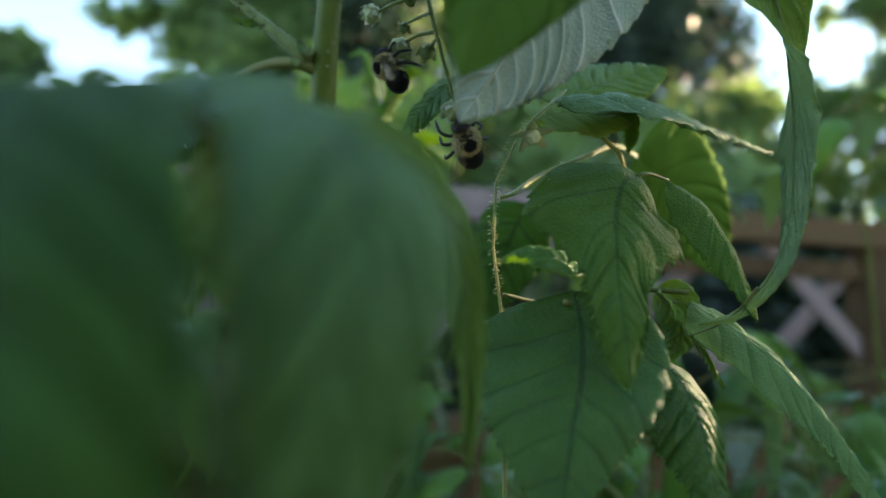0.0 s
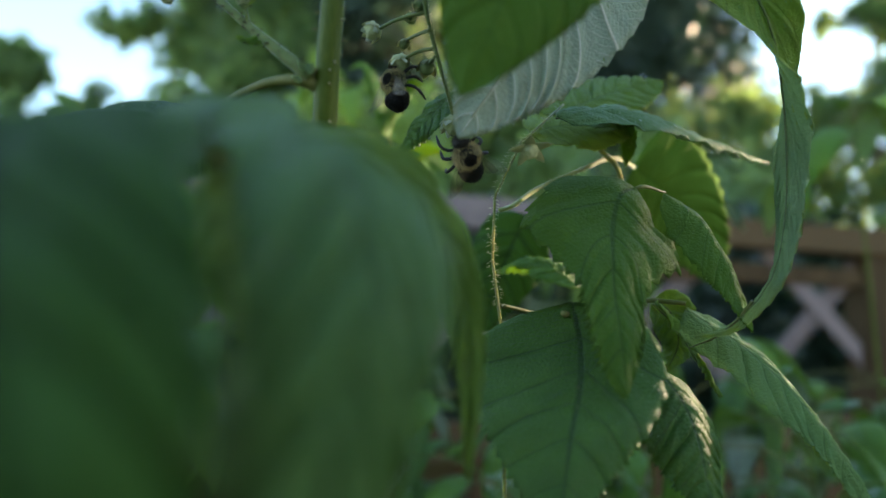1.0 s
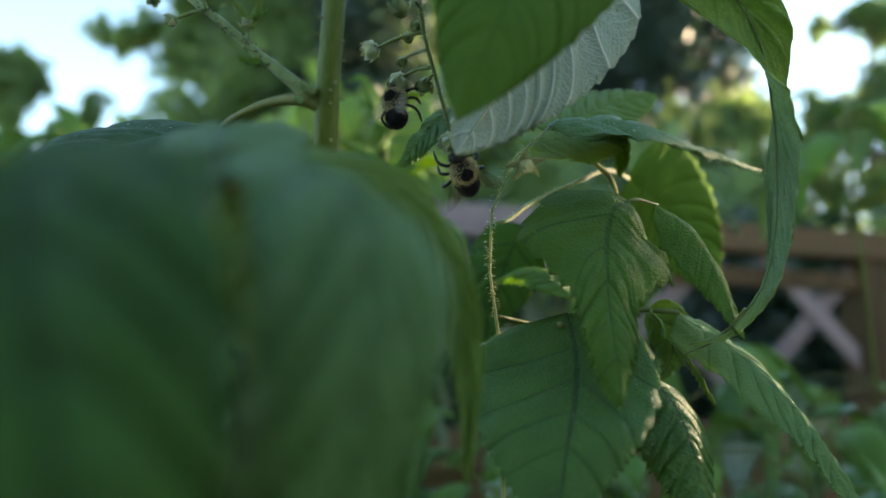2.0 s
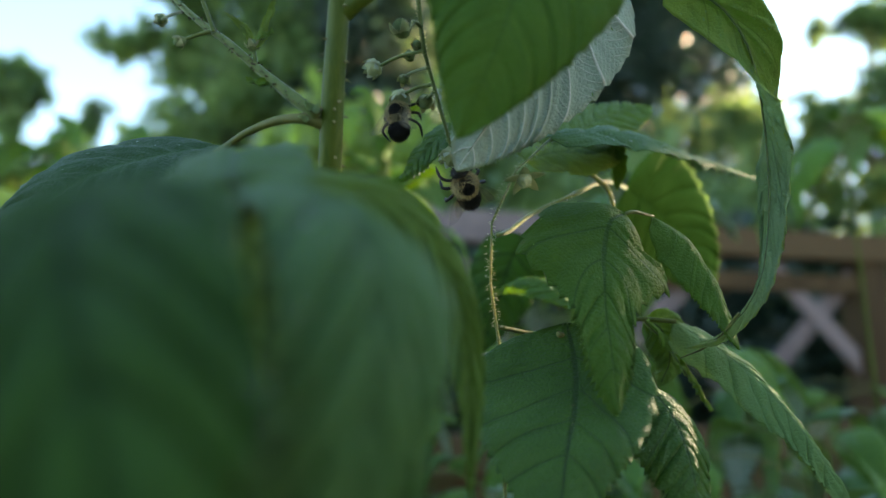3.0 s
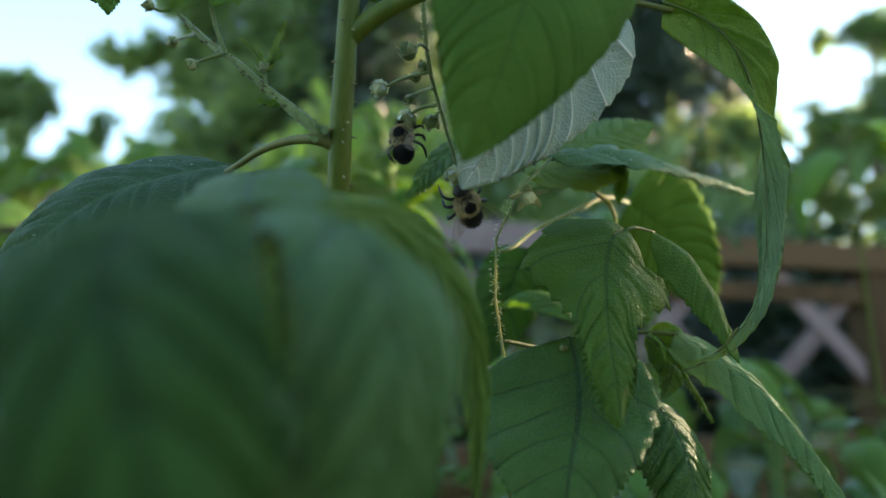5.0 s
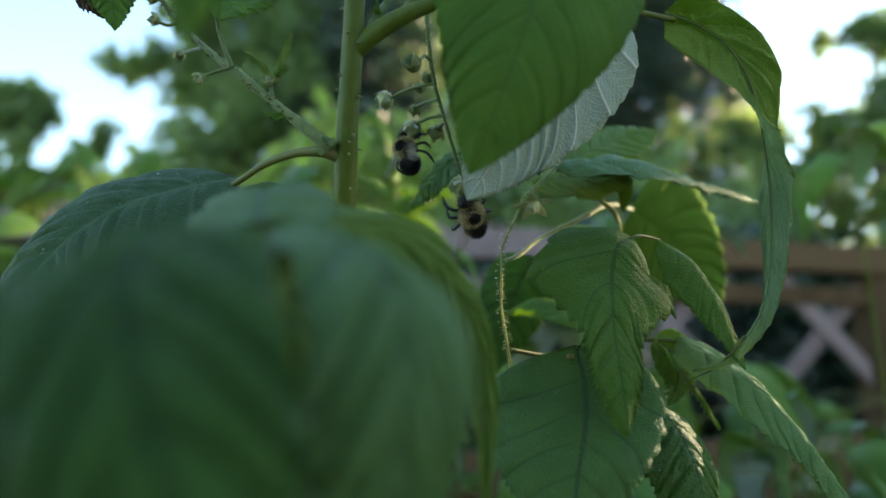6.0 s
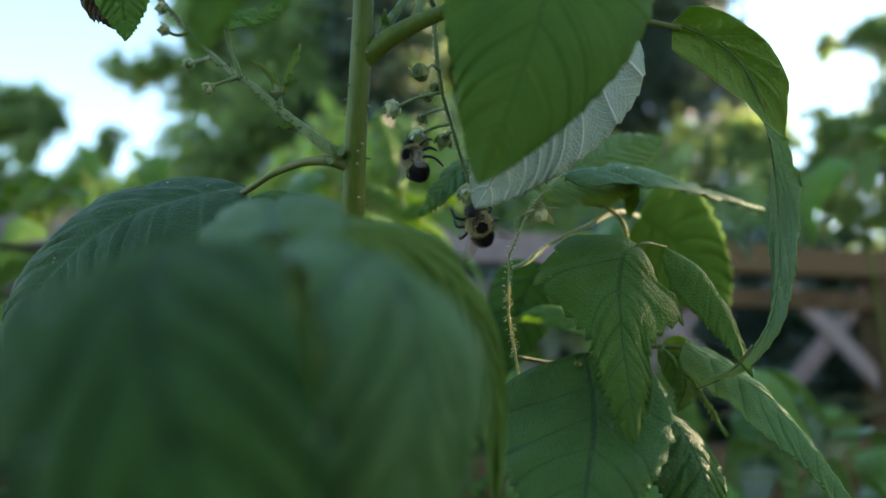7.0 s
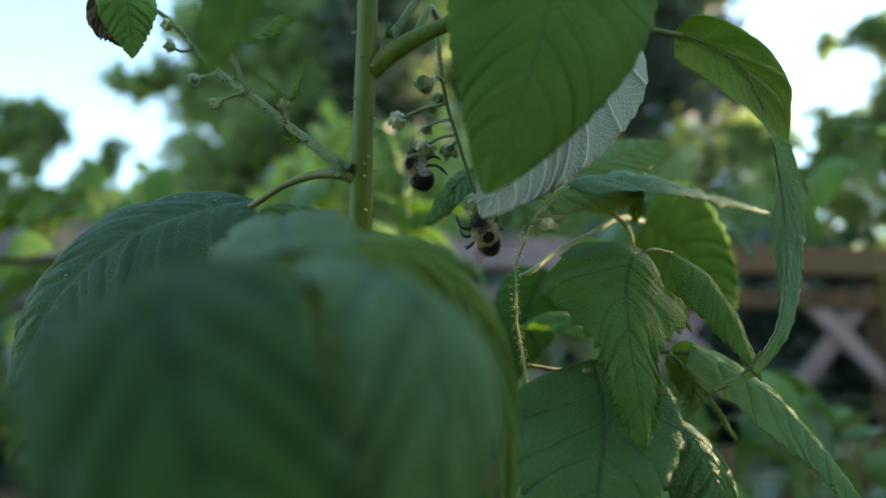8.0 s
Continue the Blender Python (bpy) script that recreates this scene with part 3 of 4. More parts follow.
tree("birch_tree", (0.4, 7.6, 0), 6.0, 0.10, [(0.3, 7.6, 4.0, 1.0, 0.8, 1.6), (0.6, 7.4, 2.4, 1.2, 0.8, 0.9)], 12000, 0.11, CROWN_GREEN, 13, "tall leafy tree behind the fence")


# unseen row of spruces on the right, added to keep the sun off
for y, top in ((1.6, 4.6), (3.3, 4.8), (5.0, 4.7), (6.6, 4.9)):
    tree("spruce_tree", (5.6 + 0.1 * y, y, 0), top, 0.15, [(5.6 + 0.1 * y, y, 3.6, 0.7, 1.1, 1.2), (5.6 + 0.1 * y, y, 1.7, 0.9, 1.2, 1.3)], 16000, 0.15, CROWN_DARK, int(y * 10), "dark spruce tree out of view, added to block the low sun", clump=0.2)


def hedge(base, blobs, count, size, mat, seed, label):
    ob = thing("hedge_shrub", base, label, "shrub", "shrubs along the fence")
    b = Vector(base)
    for k in range(5):
        e = Vector(blobs[k % len(blobs)][:3]) + Vector((0.1 * k - 0.2, 0.05, 0.1))
        stalk(ob, [b, b.lerp(e, 0.5) + Vector((0.05 * k - 0.1, 0, 0.1)), e], (0.016, 0.010, 0.003), BARK, "branch", sides=7, count=12, seed=k)
    tagged(part("foliage", crown_mesh("foliage", blobs, count, size, mat, seed, 0.09), ob, (0, 0, 0)), kind="stuff")


hedge((-1.1, 2.6, 0), [(-1.0, 2.6, 1.58, 0.6, 0.3, 0.36), (-0.35, 2.7, 1.72, 0.5, 0.3, 0.50), (-1.6, 2.7, 1.5, 0.5, 0.3, 0.32)], 4500, 0.08, CROWN_LIT, 21, "leafy shrub behind the canes, leaves lightened to look sunlit")
hedge((0.9, 3.2, 0), [(0.8, 3.2, 1.8, 0.6, 0.35, 0.42), (1.5, 3.2, 1.52, 0.6, 0.35, 0.30), (0.1, 3.1, 1.7, 0.5, 0.35, 0.6)], 2200, 0.09, CROWN_GREEN, 23, "green leafy shrub rising above the fence")

# dense leafy shrubs in the same dark colour as the spruces
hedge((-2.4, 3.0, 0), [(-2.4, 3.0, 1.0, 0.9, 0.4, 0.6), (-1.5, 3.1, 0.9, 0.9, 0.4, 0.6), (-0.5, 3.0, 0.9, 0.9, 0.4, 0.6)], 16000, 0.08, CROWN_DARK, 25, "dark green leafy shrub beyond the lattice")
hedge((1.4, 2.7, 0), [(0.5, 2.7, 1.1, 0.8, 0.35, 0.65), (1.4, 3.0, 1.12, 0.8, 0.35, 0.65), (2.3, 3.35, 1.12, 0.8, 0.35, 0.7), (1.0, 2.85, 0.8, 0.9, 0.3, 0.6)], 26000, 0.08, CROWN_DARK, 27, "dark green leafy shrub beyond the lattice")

# tree line added behind everything to block the glow of the horizon
rng = np.random.default_rng(5)
far = tagged(new("backdrop_woods", crown_mesh("backdrop_woods", [(x, 15 + rng.uniform(-1, 1), rng.uniform(0.9, 1.4), 1.5, 0.8, rng.uniform(1.3, 1.7)) for x in np.arange(-13, 14, 1.6)], 30000, 0.26, CROWN_DARK, 31, 0.3)), "dark line of far trees and bushes, added to close the horizon", "woods", kind="structure")

# ---- raspberry plant with the main cane ----
cane_base = Vector((-0.0432, 0.2557, 1.3134))
plant = thing("raspberry_plant", (cane_base.x, cane_base.y, 0.0), "tall green raspberry cane with drooping toothed leaves and buds", "plant", "raspberry plants")
main_line = [(cane_base.x + 0.012, cane_base.y + 0.02, 0.0), (cane_base.x + 0.004, cane_base.y + 0.012, 0.6), (cane_base.x - 0.002, cane_base.y + 0.004, 1.1), (-0.0380, 0.2431, 1.2880), (-0.0360, 0.2369, 1.3106), (-0.0349, 0.2327, 1.3333), (-0.0333, 0.2297, 1.3544), (-0.0317, 0.2257, 1.3827), (-0.0298, 0.2120, 1.4303)]
stalk(plant, main_line, (0.0068, 0.0064, 0.0059, 0.0054, 0.0051, 0.0048, 0.0046, 0.0041, 0.0030), CANE, "cane", sides=14, count=70, lumps=0.05)
prickles(plant, main_line[3:8], 34, 0.0018, 4, (0.0049, 0.0046, 0.0043, 0.0041, 0.0039))

# leaf below the joint, on a bowed stalk
stalk(plant, [(-0.0365, 0.2355, 1.3201), (-0.0419, 0.2332, 1.3220), (-0.0514, 0.2381, 1.3235), (-0.0646, 0.2473, 1.3223), (-0.0759, 0.2578, 1.3195), (-0.0869, 0.2654, 1.3158)], (0.0021, 0.0016, 0.0012, 0.0011, 0.0010), PETIOLE, sides=10)
leaf(plant, [(-0.0802, 0.2674, 1.3230), (-0.0960, 0.2571, 1.3174), (-0.1158, 0.2445, 1.3065), (-0.1336, 0.2334, 1.2851), (-0.1455, 0.2275, 1.2552)], (-0.05, -0.65, 0.75), 0.035, (RIBBED_TOP, LEAF_UNDER), cup=0.4, seed=1, pleat=0.0015, label="dark green drooping leaf with sunken veins")

# budding side shoot
for k, (a, b) in enumerate((((-0.0407, 0.2299, 1.3241), (-0.0428, 0.2276, 1.3260)), ((-0.0398, 0.2291, 1.3226), (-0.0389, 0.2277, 1.3257)), ((-0.0419, 0.2303, 1.3211), (-0.0445, 0.2282, 1.3217)))):
    q = Vector(a).lerp(Vector(b), 0.5)
    leaf(plant, [a, Vector(a).lerp(q, 0.6), q, b], (0.2 * k - 0.2, -0.9, 0.2), 0.0012, (PALE_TOP, PALE_TOP), teeth=1, pairs=4, across=7, seed=60 + k, pleat=0.0002, wave=0.0004, name="bract")
shoot = [(-0.0392, 0.2321, 1.3230), (-0.0455, 0.2344, 1.3279), (-0.0578, 0.2400, 1.3388), (-0.0730, 0.2461, 1.3529), (-0.0876, 0.2544, 1.3657), (-0.1029, 0.2642, 1.3821), (-0.1162, 0.2720, 1.3984)]
stalk(plant, shoot, (0.0024, 0.0016, 0.0013, 0.0011, 0.0009, 0.0007), TWIG, "shoot", sides=9, count=40, lumps=0.25)
prickles(plant, shoot, 170, 0.0010, 6, (0.0021, 0.0015, 0.0012, 0.0010, 0.0008), GLAND)

for a, b, c, size in (((-0.0789, 0.2475, 1.3569), (-0.0834, 0.2458, 1.3548), (-0.0880, 0.2451, 1.3523), 0.62), ((-0.0903, 0.2560, 1.3685), (-0.0995, 0.2704, 1.3740), (-0.1119, 0.2897, 1.3803), 0.66), ((-0.0616, 0.2415, 1.3422), (-0.0620, 0.2410, 1.3459), (-0.0627, 0.2405, 1.3492), 0.6),
                      ((-0.1029, 0.2642, 1.3821), (-0.1076, 0.2643, 1.3811), (-0.1122, 0.2640, 1.3831), 0.65), ((-0.1071, 0.2664, 1.3876), (-0.1102, 0.2659, 1.3917), (-0.1144, 0.2657, 1.3928), 0.65)):
    stalk(plant, [a, b, c], (0.0008, 0.0006, 0.0006), TWIG, sides=7, count=12, lumps=0.3)
    flower(plant, c, Vector(c) - Vector(b), "bud", size, "small grey-green flower bud")
YOUNG = (YOUNG_TOP, YOUNG_UNDER)
leaf(plant, [(-0.0616, 0.2407, 1.3481), (-0.0598, 0.2400, 1.3533), (-0.0573, 0.2392, 1.3588), (-0.0551, 0.2383, 1.3652)], (-0.5, -0.8, 0.2), 0.0022, (LIGHTENED_SKIN, LIGHTENED_SKIN), teeth=2, seed=41, cup=0.8, pleat=0.0004)
leaf(plant, [(-0.0624, 0.2404, 1.3499), (-0.0648, 0.2399, 1.3536), (-0.0679, 0.2395, 1.3566), (-0.0713, 0.2391, 1.3597)], (-0.5, -0.8, 0.2), 0.0017, (LIGHTENED_SKIN, LIGHTENED_SKIN), teeth=2, seed=42, cup=0.8, pleat=0.0004)
leaf(plant, [(-0.0611, 0.2402, 1.3514), (-0.0585, 0.2382, 1.3517), (-0.0571, 0.2381, 1.3524), (-0.0554, 0.2380, 1.3530)], (0, -0.8, 0.6), 0.0014, YOUNG, teeth=2, seed=43, pleat=0.0003)
leaf(plant, [(-0.0561, 0.2393, 1.3366), (-0.0588, 0.2384, 1.3357), (-0.0614, 0.2383, 1.3362), (-0.0639, 0.2381, 1.3375)], (0, -0.8, 0.6), 0.0013, YOUNG, teeth=2, seed=44, pleat=0.0003)
stalk(plant, [(-0.0771, 0.2456, 1.3561), (-0.0790, 0.2449, 1.3614), (-0.0815, 0.2438, 1.3689), (-0.0834, 0.2422, 1.3802)], (0.0008, 0.0007, 0.0005), TWIG, sides=7)
leaf(plant, [(-0.0834, 0.2422, 1.3802), (-0.0765, 0.2417, 1.3769), (-0.0686, 0.2406, 1.3773), (-0.0590, 0.2390, 1.3814)], (0, -0.7, 0.6), 0.0075, YOUNG, seed=45)
stalk(plant, [(-0.0298, 0.2120, 1.4303), (-0.0305, 0.1667, 1.3933), (-0.0421, 0.1174, 1.3487)], (0.0014, 0.0011, 0.0009), PETIOLE)
leaf(plant, [(-0.0411, 0.1174, 1.3487), (-0.0412, 0.1152, 1.3358), (-0.0423, 0.1130, 1.3217), (-0.0459, 0.1110, 1.3062)], (0.2, -0.9, 0.1), 0.0084, YOUNG, seed=46, label="young leaf hanging tip down")
leaf(plant, [(-0.1223, 0.2433, 1.4013), (-0.1195, 0.2407, 1.3915), (-0.1172, 0.2392, 1.3805), (-0.1152, 0.2380, 1.3670)], (0.3, -0.8, 0.1), 0.0108, YOUNG, seed=47, teeth=2, label="ragged young green leaf")
leaf(plant, [(-0.1330, 0.2500, 1.3969), (-0.1330, 0.2489, 1.3900), (-0.1301, 0.2479, 1.3832), (-0.1243, 0.2465, 1.3784)], (0.3, -0.8, 0.3), 0.006, (DRY_LEAF, DRY_LEAF), seed=48, teeth=2, cup=1.2, wave=0.004, label="withered brown leaf")
stalk(plant, [(-0.1162, 0.2720, 1.3984), (-0.1226, 0.2664, 1.4021), (-0.1223, 0.2433, 1.4013), (-0.1330, 0.2500, 1.3969)], (0.0009, 0.0007, 0.0006), TWIG)
stalk(plant, [(-0.0340, 0.2310, 1.3530), (-0.0314, 0.2298, 1.3557), (-0.0257, 0.2288, 1.3606), (-0.0168, 0.2290, 1.3664), (-0.0025, 0.2300, 1.3736), (0.0322, 0.1947, 1.3879)], (0.0034, 0.0031, 0.0024, 0.0020, 0.0016, 0.0012), CANE)
stalk(plant, [(-0.0278, 0.2289, 1.3601), (-0.0256, 0.2310, 1.3665), (-0.0214, 0.2349, 1.3752), (-0.0141, 0.2409, 1.3896)], (0.0018, 0.0015, 0.0012), TWIG, "shoot", lumps=0.3)
leaf(plant, [(-0.0260, 0.2312, 1.3656), (-0.0259, 0.2299, 1.3674), (-0.0256, 0.2287, 1.3691), (-0.0252, 0.2282, 1.3722)], (-0.6, -0.8, 0.2), 0.0012, YOUNG, teeth=2, seed=49, pleat=0.0002)
stalk(plant, [(-0.0168, 0.2290, 1.3664), (-0.0118, 0.2342, 1.3798), (-0.0095, 0.2460, 1.3822)], (0.0014, 0.0012, 0.0012), TWIG, "flower_stalk")
stalk(plant, [(-0.0025, 0.2300, 1.3736), (0.0214, 0.2324, 1.3925), (0.0455, 0.2455, 1.3860)], (0.0015, 0.0012, 0.0010), PETIOLE)
stalk(plant, [(0.0455, 0.2455, 1.3860), (0.0590, 0.2467, 1.3774), (0.0687, 0.2471, 1.3745), (0.0774, 0.2473, 1.3726)], (0.0012, 0.0011, 0.0010), PETIOLE)

# near leaf, close before the lens
near_base = (-0.0338, 0.1158, 1.2741)
stalk(plant, [(-0.0336, 0.2334, 1.2777), (-0.0359, 0.1978, 1.2794), (-0.0370, 0.1579, 1.2765), (-0.0352, 0.1299, 1.2744), near_base], (0.0020, 0.0016, 0.0013, 0.0011), PETIOLE)
leaf(plant, [(-0.0340, 0.1156, 1.2745), (-0.0419, 0.1022, 1.2725), (-0.0404, 0.0820, 1.2637), (-0.0256, 0.0608, 1.2389), (-0.0217, 0.0600, 1.2200)], (-0.43, -0.80, 0.85), 0.0183, (DIMMED_TOP, LEAF_UNDER), cup=0.5, seed=2, pairs=6, blunt=0.80, full=0.40, sweep=0.6, pleat=0.0015, label="large drooping green leaf, darkened for shade")
leaf(plant, [(-0.0305, 0.1164, 1.2752), (-0.0171, 0.1087, 1.2717), (-0.0099, 0.0970, 1.2641), (-0.0078, 0.0849, 1.2463), (-0.0130, 0.0820, 1.2178)], (0.90, -0.54, 0.76), 0.0128, (MID_TOP, LEAF_UNDER), cup=0.6, seed=3, pairs=6, blunt=0.75, full=0.37, sweep=0.6, pleat=0.0015, label="large green drooping leaf, sky sheen put into its paler colour")
leaf(plant, [(-0.0340, 0.1350, 1.2790), (-0.0200, 0.1580, 1.2840), (-0.0065, 0.1670, 1.2785), (0.0022, 0.1740, 1.2640), (0.0056, 0.1780, 1.2470), (0.0056, 0.1770, 1.2180)], (0.1, -0.75, 0.6), 0.0080, (FRESH_TOP, FRESH_TOP), cup=0.5, seed=4, blunt=0.5, spin=100, label="fresh green drooping leaf behind the larger ones")
leaf(plant, [(-0.0340, 0.1210, 1.2770), (-0.0400, 0.1430, 1.2872), (-0.0455, 0.1680, 1.2945), (-0.0500, 0.1930, 1.2960)], (-0.1, -0.4, 0.9), 0.0150, (MID_TOP, LEAF_UNDER), cup=0.4, seed=52, blunt=0.55, label="green leaf reaching back from the shared stalk")

leaf(plant, [(-0.0336, 0.1376, 1.2769), (-0.0321, 0.1357, 1.2692), (-0.0304, 0.1331, 1.2589), (-0.0301, 0.1321, 1.2445)], (-0.1, -0.9, 0.3), 0.0088, (LIGHTENED_SKIN, LIGHTENED_SKIN), seed=51, label="olive young leaf behind the large ones, lightened as if sunlit")

# leaf hanging from above, pale leaf behind it
leaf(plant, [(0.0322, 0.1947, 1.3879), (0.0238, 0.1856, 1.3591), (0.0140, 0.1788, 1.3284), (0.0030, 0.1817, 1.3010)], (0.0, -1, 0.2), 0.0300, (SOFT_TOP, YOUNG_UNDER), cup=0.35, seed=5, bite=0.03, pleat=0.0006, sweep=0.55, label="fresh green leaf hanging by its stalk, tip down")
leaf(plant, [(0.0455, 0.2455, 1.3860), (0.0327, 0.2394, 1.3569), (0.0181, 0.2353, 1.3286), (0.0034, 0.2355, 1.3062)], (0.1, 1, 0.25), 0.030, cup=-0.25, seed=6, bite=0.035, pairs=10, sweep=0.62, pleat=0.0011, label="leaf turned over, showing its pale grey underside")

# curled leaf
curled = leaf(plant, [(0.0740, 0.2476, 1.3767), (0.0838, 0.2478, 1.3728), (0.0945, 0.2485, 1.3655), (0.1028, 0.2510, 1.3535), (0.1085, 0.2560, 1.3335), (0.1105, 0.2588, 1.3060), (0.1083, 0.2592, 1.2830), (0.1045, 0.2597, 1.2703), (0.0959, 0.2698, 1.2562), (0.0864, 0.2805, 1.2520)], (0.35, 0.75, 0.55), 0.0104, (PALE_TOP, LIGHTENED_SKIN), cup=0.25, fold=-0.35, spin=-145, ease=(0.10, 0.56), seed=7, bite=0.03, pairs=16, pleat=0.0013, wave=0.002, teeth=2, blunt=0.36, label="long pale green leaf, curled and hanging in a bow")

stalk(curled, [(0.1001, 0.2641, 1.2638), (0.0959, 0.2697, 1.2566), (0.0916, 0.2764, 1.2520), (0.0846, 0.2820, 1.2483)], (0.0006, 0.0005, 0.0004, 0.0002), PETIOLE, "withered_tip", lumps=0.4)
leaf(plant, [(-0.0529, 0.2642, 1.3103), (-0.0655, 0.2619, 1.3121), (-0.0777, 0.2584, 1.3084), (-0.0902, 0.2539, 1.2975)], (-0.1, -0.8, 0.6), 0.0165, (SOFT_TOP, YOUNG_UNDER), seed=50, label="young leaf behind the drooping ones")

# ---- second cane with the flowers ----
plant2 = thing("raspberry_plant", ((0.0201, 0.2869, 1.2566)[0], (0.0201, 0.2869, 1.2566)[1], 0.0), "flowering raspberry cane with toothed green leaves", "plant", "raspberry plants")
low = Vector((0.0194, 0.2768, 1.2564))
second_line = [low, (0.0165, 0.2790, 1.2769), (0.0176, 0.2810, 1.2982), (0.0212, 0.2794, 1.3096), (0.0290, 0.2830, 1.3202), (0.0426, 0.2862, 1.3332)]
prickles(plant2, second_line, 200, 0.0012, 9, (0.0013, 0.0012, 0.0011, 0.0010, 0.0009, 0.0008), HAIR, 0.10)
stalk(plant2, [(low.x, low.y + 0.01, 0.0), (low.x, low.y, 0.6), low, (0.0165, 0.2790, 1.2769), (0.0176, 0.2810, 1.2982), (0.0212, 0.2794, 1.3096), (0.0290, 0.2830, 1.3202), (0.0426, 0.2862, 1.3332)], (0.0035, 0.0030, 0.0014, 0.0013, 0.0012, 0.0010, 0.0008, 0.0004), DOWNY, "cane", count=60, lumps=0.25)
level = leaf(plant2, [(0.0393, 0.2816, 1.3303), (0.0676, 0.3007, 1.3381), (0.1042, 0.3311, 1.3372), (0.1493, 0.3620, 1.3328)], (-0.1, -0.58, 0.80), 0.0150, cup=0.5, seed=8, pleat=0.0018, skins=(LEVEL_TOP, LEAF_UNDER), label="ribbed leaf held level, seen along its edge")
leaf(plant2, [(0.0409, 0.3150, 1.3378), (0.0559, 0.3250, 1.3458), (0.0735, 0.3380, 1.3562), (0.0965, 0.3500, 1.3650)], (0, -0.8, 0.6), 0.0185, cup=0.35, seed=9, blunt=0.8, full=0.6, skins=(FRESH_TOP, YOUNG_UNDER))
leaf(plant2, [(0.0326, 0.3050, 1.3274), (0.0464, 0.3120, 1.3329), (0.0618, 0.3180, 1.3345), (0.0805, 0.3300, 1.3416)], (0, -0.75, 0.65), 0.0150, cup=0.3, seed=10, skins=(LIGHTENED_SKIN, YOUNG_UNDER))
leaf(plant2, [(0.0640, 0.2700, 1.2992), (0.0575, 0.2630, 1.2955), (0.0535, 0.2560, 1.2850), (0.0508, 0.2440, 1.2680), (0.0497, 0.2320, 1.2498), (0.0498, 0.2250, 1.2325)], (0, -0.9, 0.4), 0.0240, cup=0.7, seed=11, blunt=0.44, lobe=0.28, pleat=0.0008, wave=0.003, bite=0.12, skins=(HANG_TOP, YOUNG_UNDER), label="dark lobed leaf hanging tip down")
leaf(plant2, [(0.0776, 0.2838, 1.3004), (0.0880, 0.2808, 1.2928), (0.0960, 0.2741, 1.2754), (0.1011, 0.2674, 1.2513)], (0.45, -0.6, 0.6), 0.0135, cup=0.3, fold=-0.35, seed=12, pleat=0.0005, skins=(SOFT_TOP, YOUNG_UNDER))
leaf(plant2, [(0.0425, 0.2680, 1.2602), (0.0432, 0.2570, 1.2462), (0.0405, 0.2440, 1.2335), (0.0362, 0.2320, 1.2230), (0.0300, 0.2180, 1.1980)], (-0.08, -0.85, 0.45), 0.0320, (BROAD_TOP, LEAF_UNDER), cup=0.2, seed=13, pairs=6, pleat=0.0007, blunt=0.60, full=0.75, skew=0.20, bite=0.05, wave=0.002, label="broad dark green leaf with a net of sunken veins")
leaf(plant2, [(0.0640, 0.2666, 1.2427), (0.0722, 0.2580, 1.2338), (0.0764, 0.2495, 1.2203), (0.0785, 0.2410, 1.1950)], (0.5, -0.8, 0.3), 0.017, (BROAD_TOP, LEAF_UNDER), cup=0.3, fold=-0.4, seed=14)
strip = leaf(plant2, [(0.0897, 0.3011, 1.2629), (0.1091, 0.2931, 1.2483), (0.1194, 0.2772, 1.2321), (0.1256, 0.2651, 1.2174), (0.1328, 0.2549, 1.1967)], (0.25, -0.65, 0.7), 0.0105, cup=0.25, fold=-0.5, seed=15, skins=(STRIP_TOP, LIGHTENED_SKIN), blunt=0.45, wave=0.003, pairs=9)
leaf(plant2, [(0.0801, 0.3111, 1.2640), (0.0870, 0.3117, 1.2595), (0.0904, 0.3133, 1.2482), (0.0858, 0.3150, 1.2364)], (0, 1, 0.2), 0.0095, seed=16, skins=(YOUNG_TOP, YOUNG_UNDER))
leaf(plant2, [(0.0040, 0.2905, 1.3384), (-0.0027, 0.2912, 1.3335), (-0.0093, 0.2923, 1.3259), (-0.0179, 0.2936, 1.3165)], (-0.4, -0.7, 0.6), 0.0095, seed=17)
leaf(plant2, [(0.0946, 0.3920, 1.3351), (0.1190, 0.4126, 1.3240), (0.1370, 0.4249, 1.3040), (0.1475, 0.4280, 1.2790)], (-0.4, -0.9, 0.1), 0.034, cup=0.25, seed=18, skins=(DULL_TOP, DULL_TOP), label="dull green rounded leaf in the shade")
leaf(plant2, [(0.0436, 0.4135, 1.3136), (0.0359, 0.4159, 1.2988), (0.0281, 0.4193, 1.2763), (0.0204, 0.4232, 1.2507)], (0, -1, 0.3), 0.022, (DIMMED_TOP, LEAF_UNDER), seed=19)
leaf(plant2, [(0.0786, 0.3011, 1.2629), (0.0875, 0.3023, 1.2543), (0.0954, 0.3041, 1.2421), (0.1045, 0.3060, 1.2281)], (0.5, -0.3, 0.8), 0.0042, seed=20, skins=(YOUNG_TOP, YOUNG_UNDER), cup=0.9)
leaf(plant2, [(0.0719, 0.3207, 1.3390), (0.0744, 0.3215, 1.3335), (0.0751, 0.3225, 1.3262), (0.0739, 0.3235, 1.3190)], (0.3, -0.8, 0.4), 0.006, seed=22, skins=(YOUNG_TOP, YOUNG_UNDER))
leaf(plant2, [(0.0705, 0.3545, 1.3140), (0.0599, 0.3548, 1.3122), (0.0493, 0.3554, 1.3077), (0.0387, 0.3565, 1.3004)], (0, -0.8, 0.6), 0.015, seed=23, skins=(YOUNG_TOP, YOUNG_UNDER))
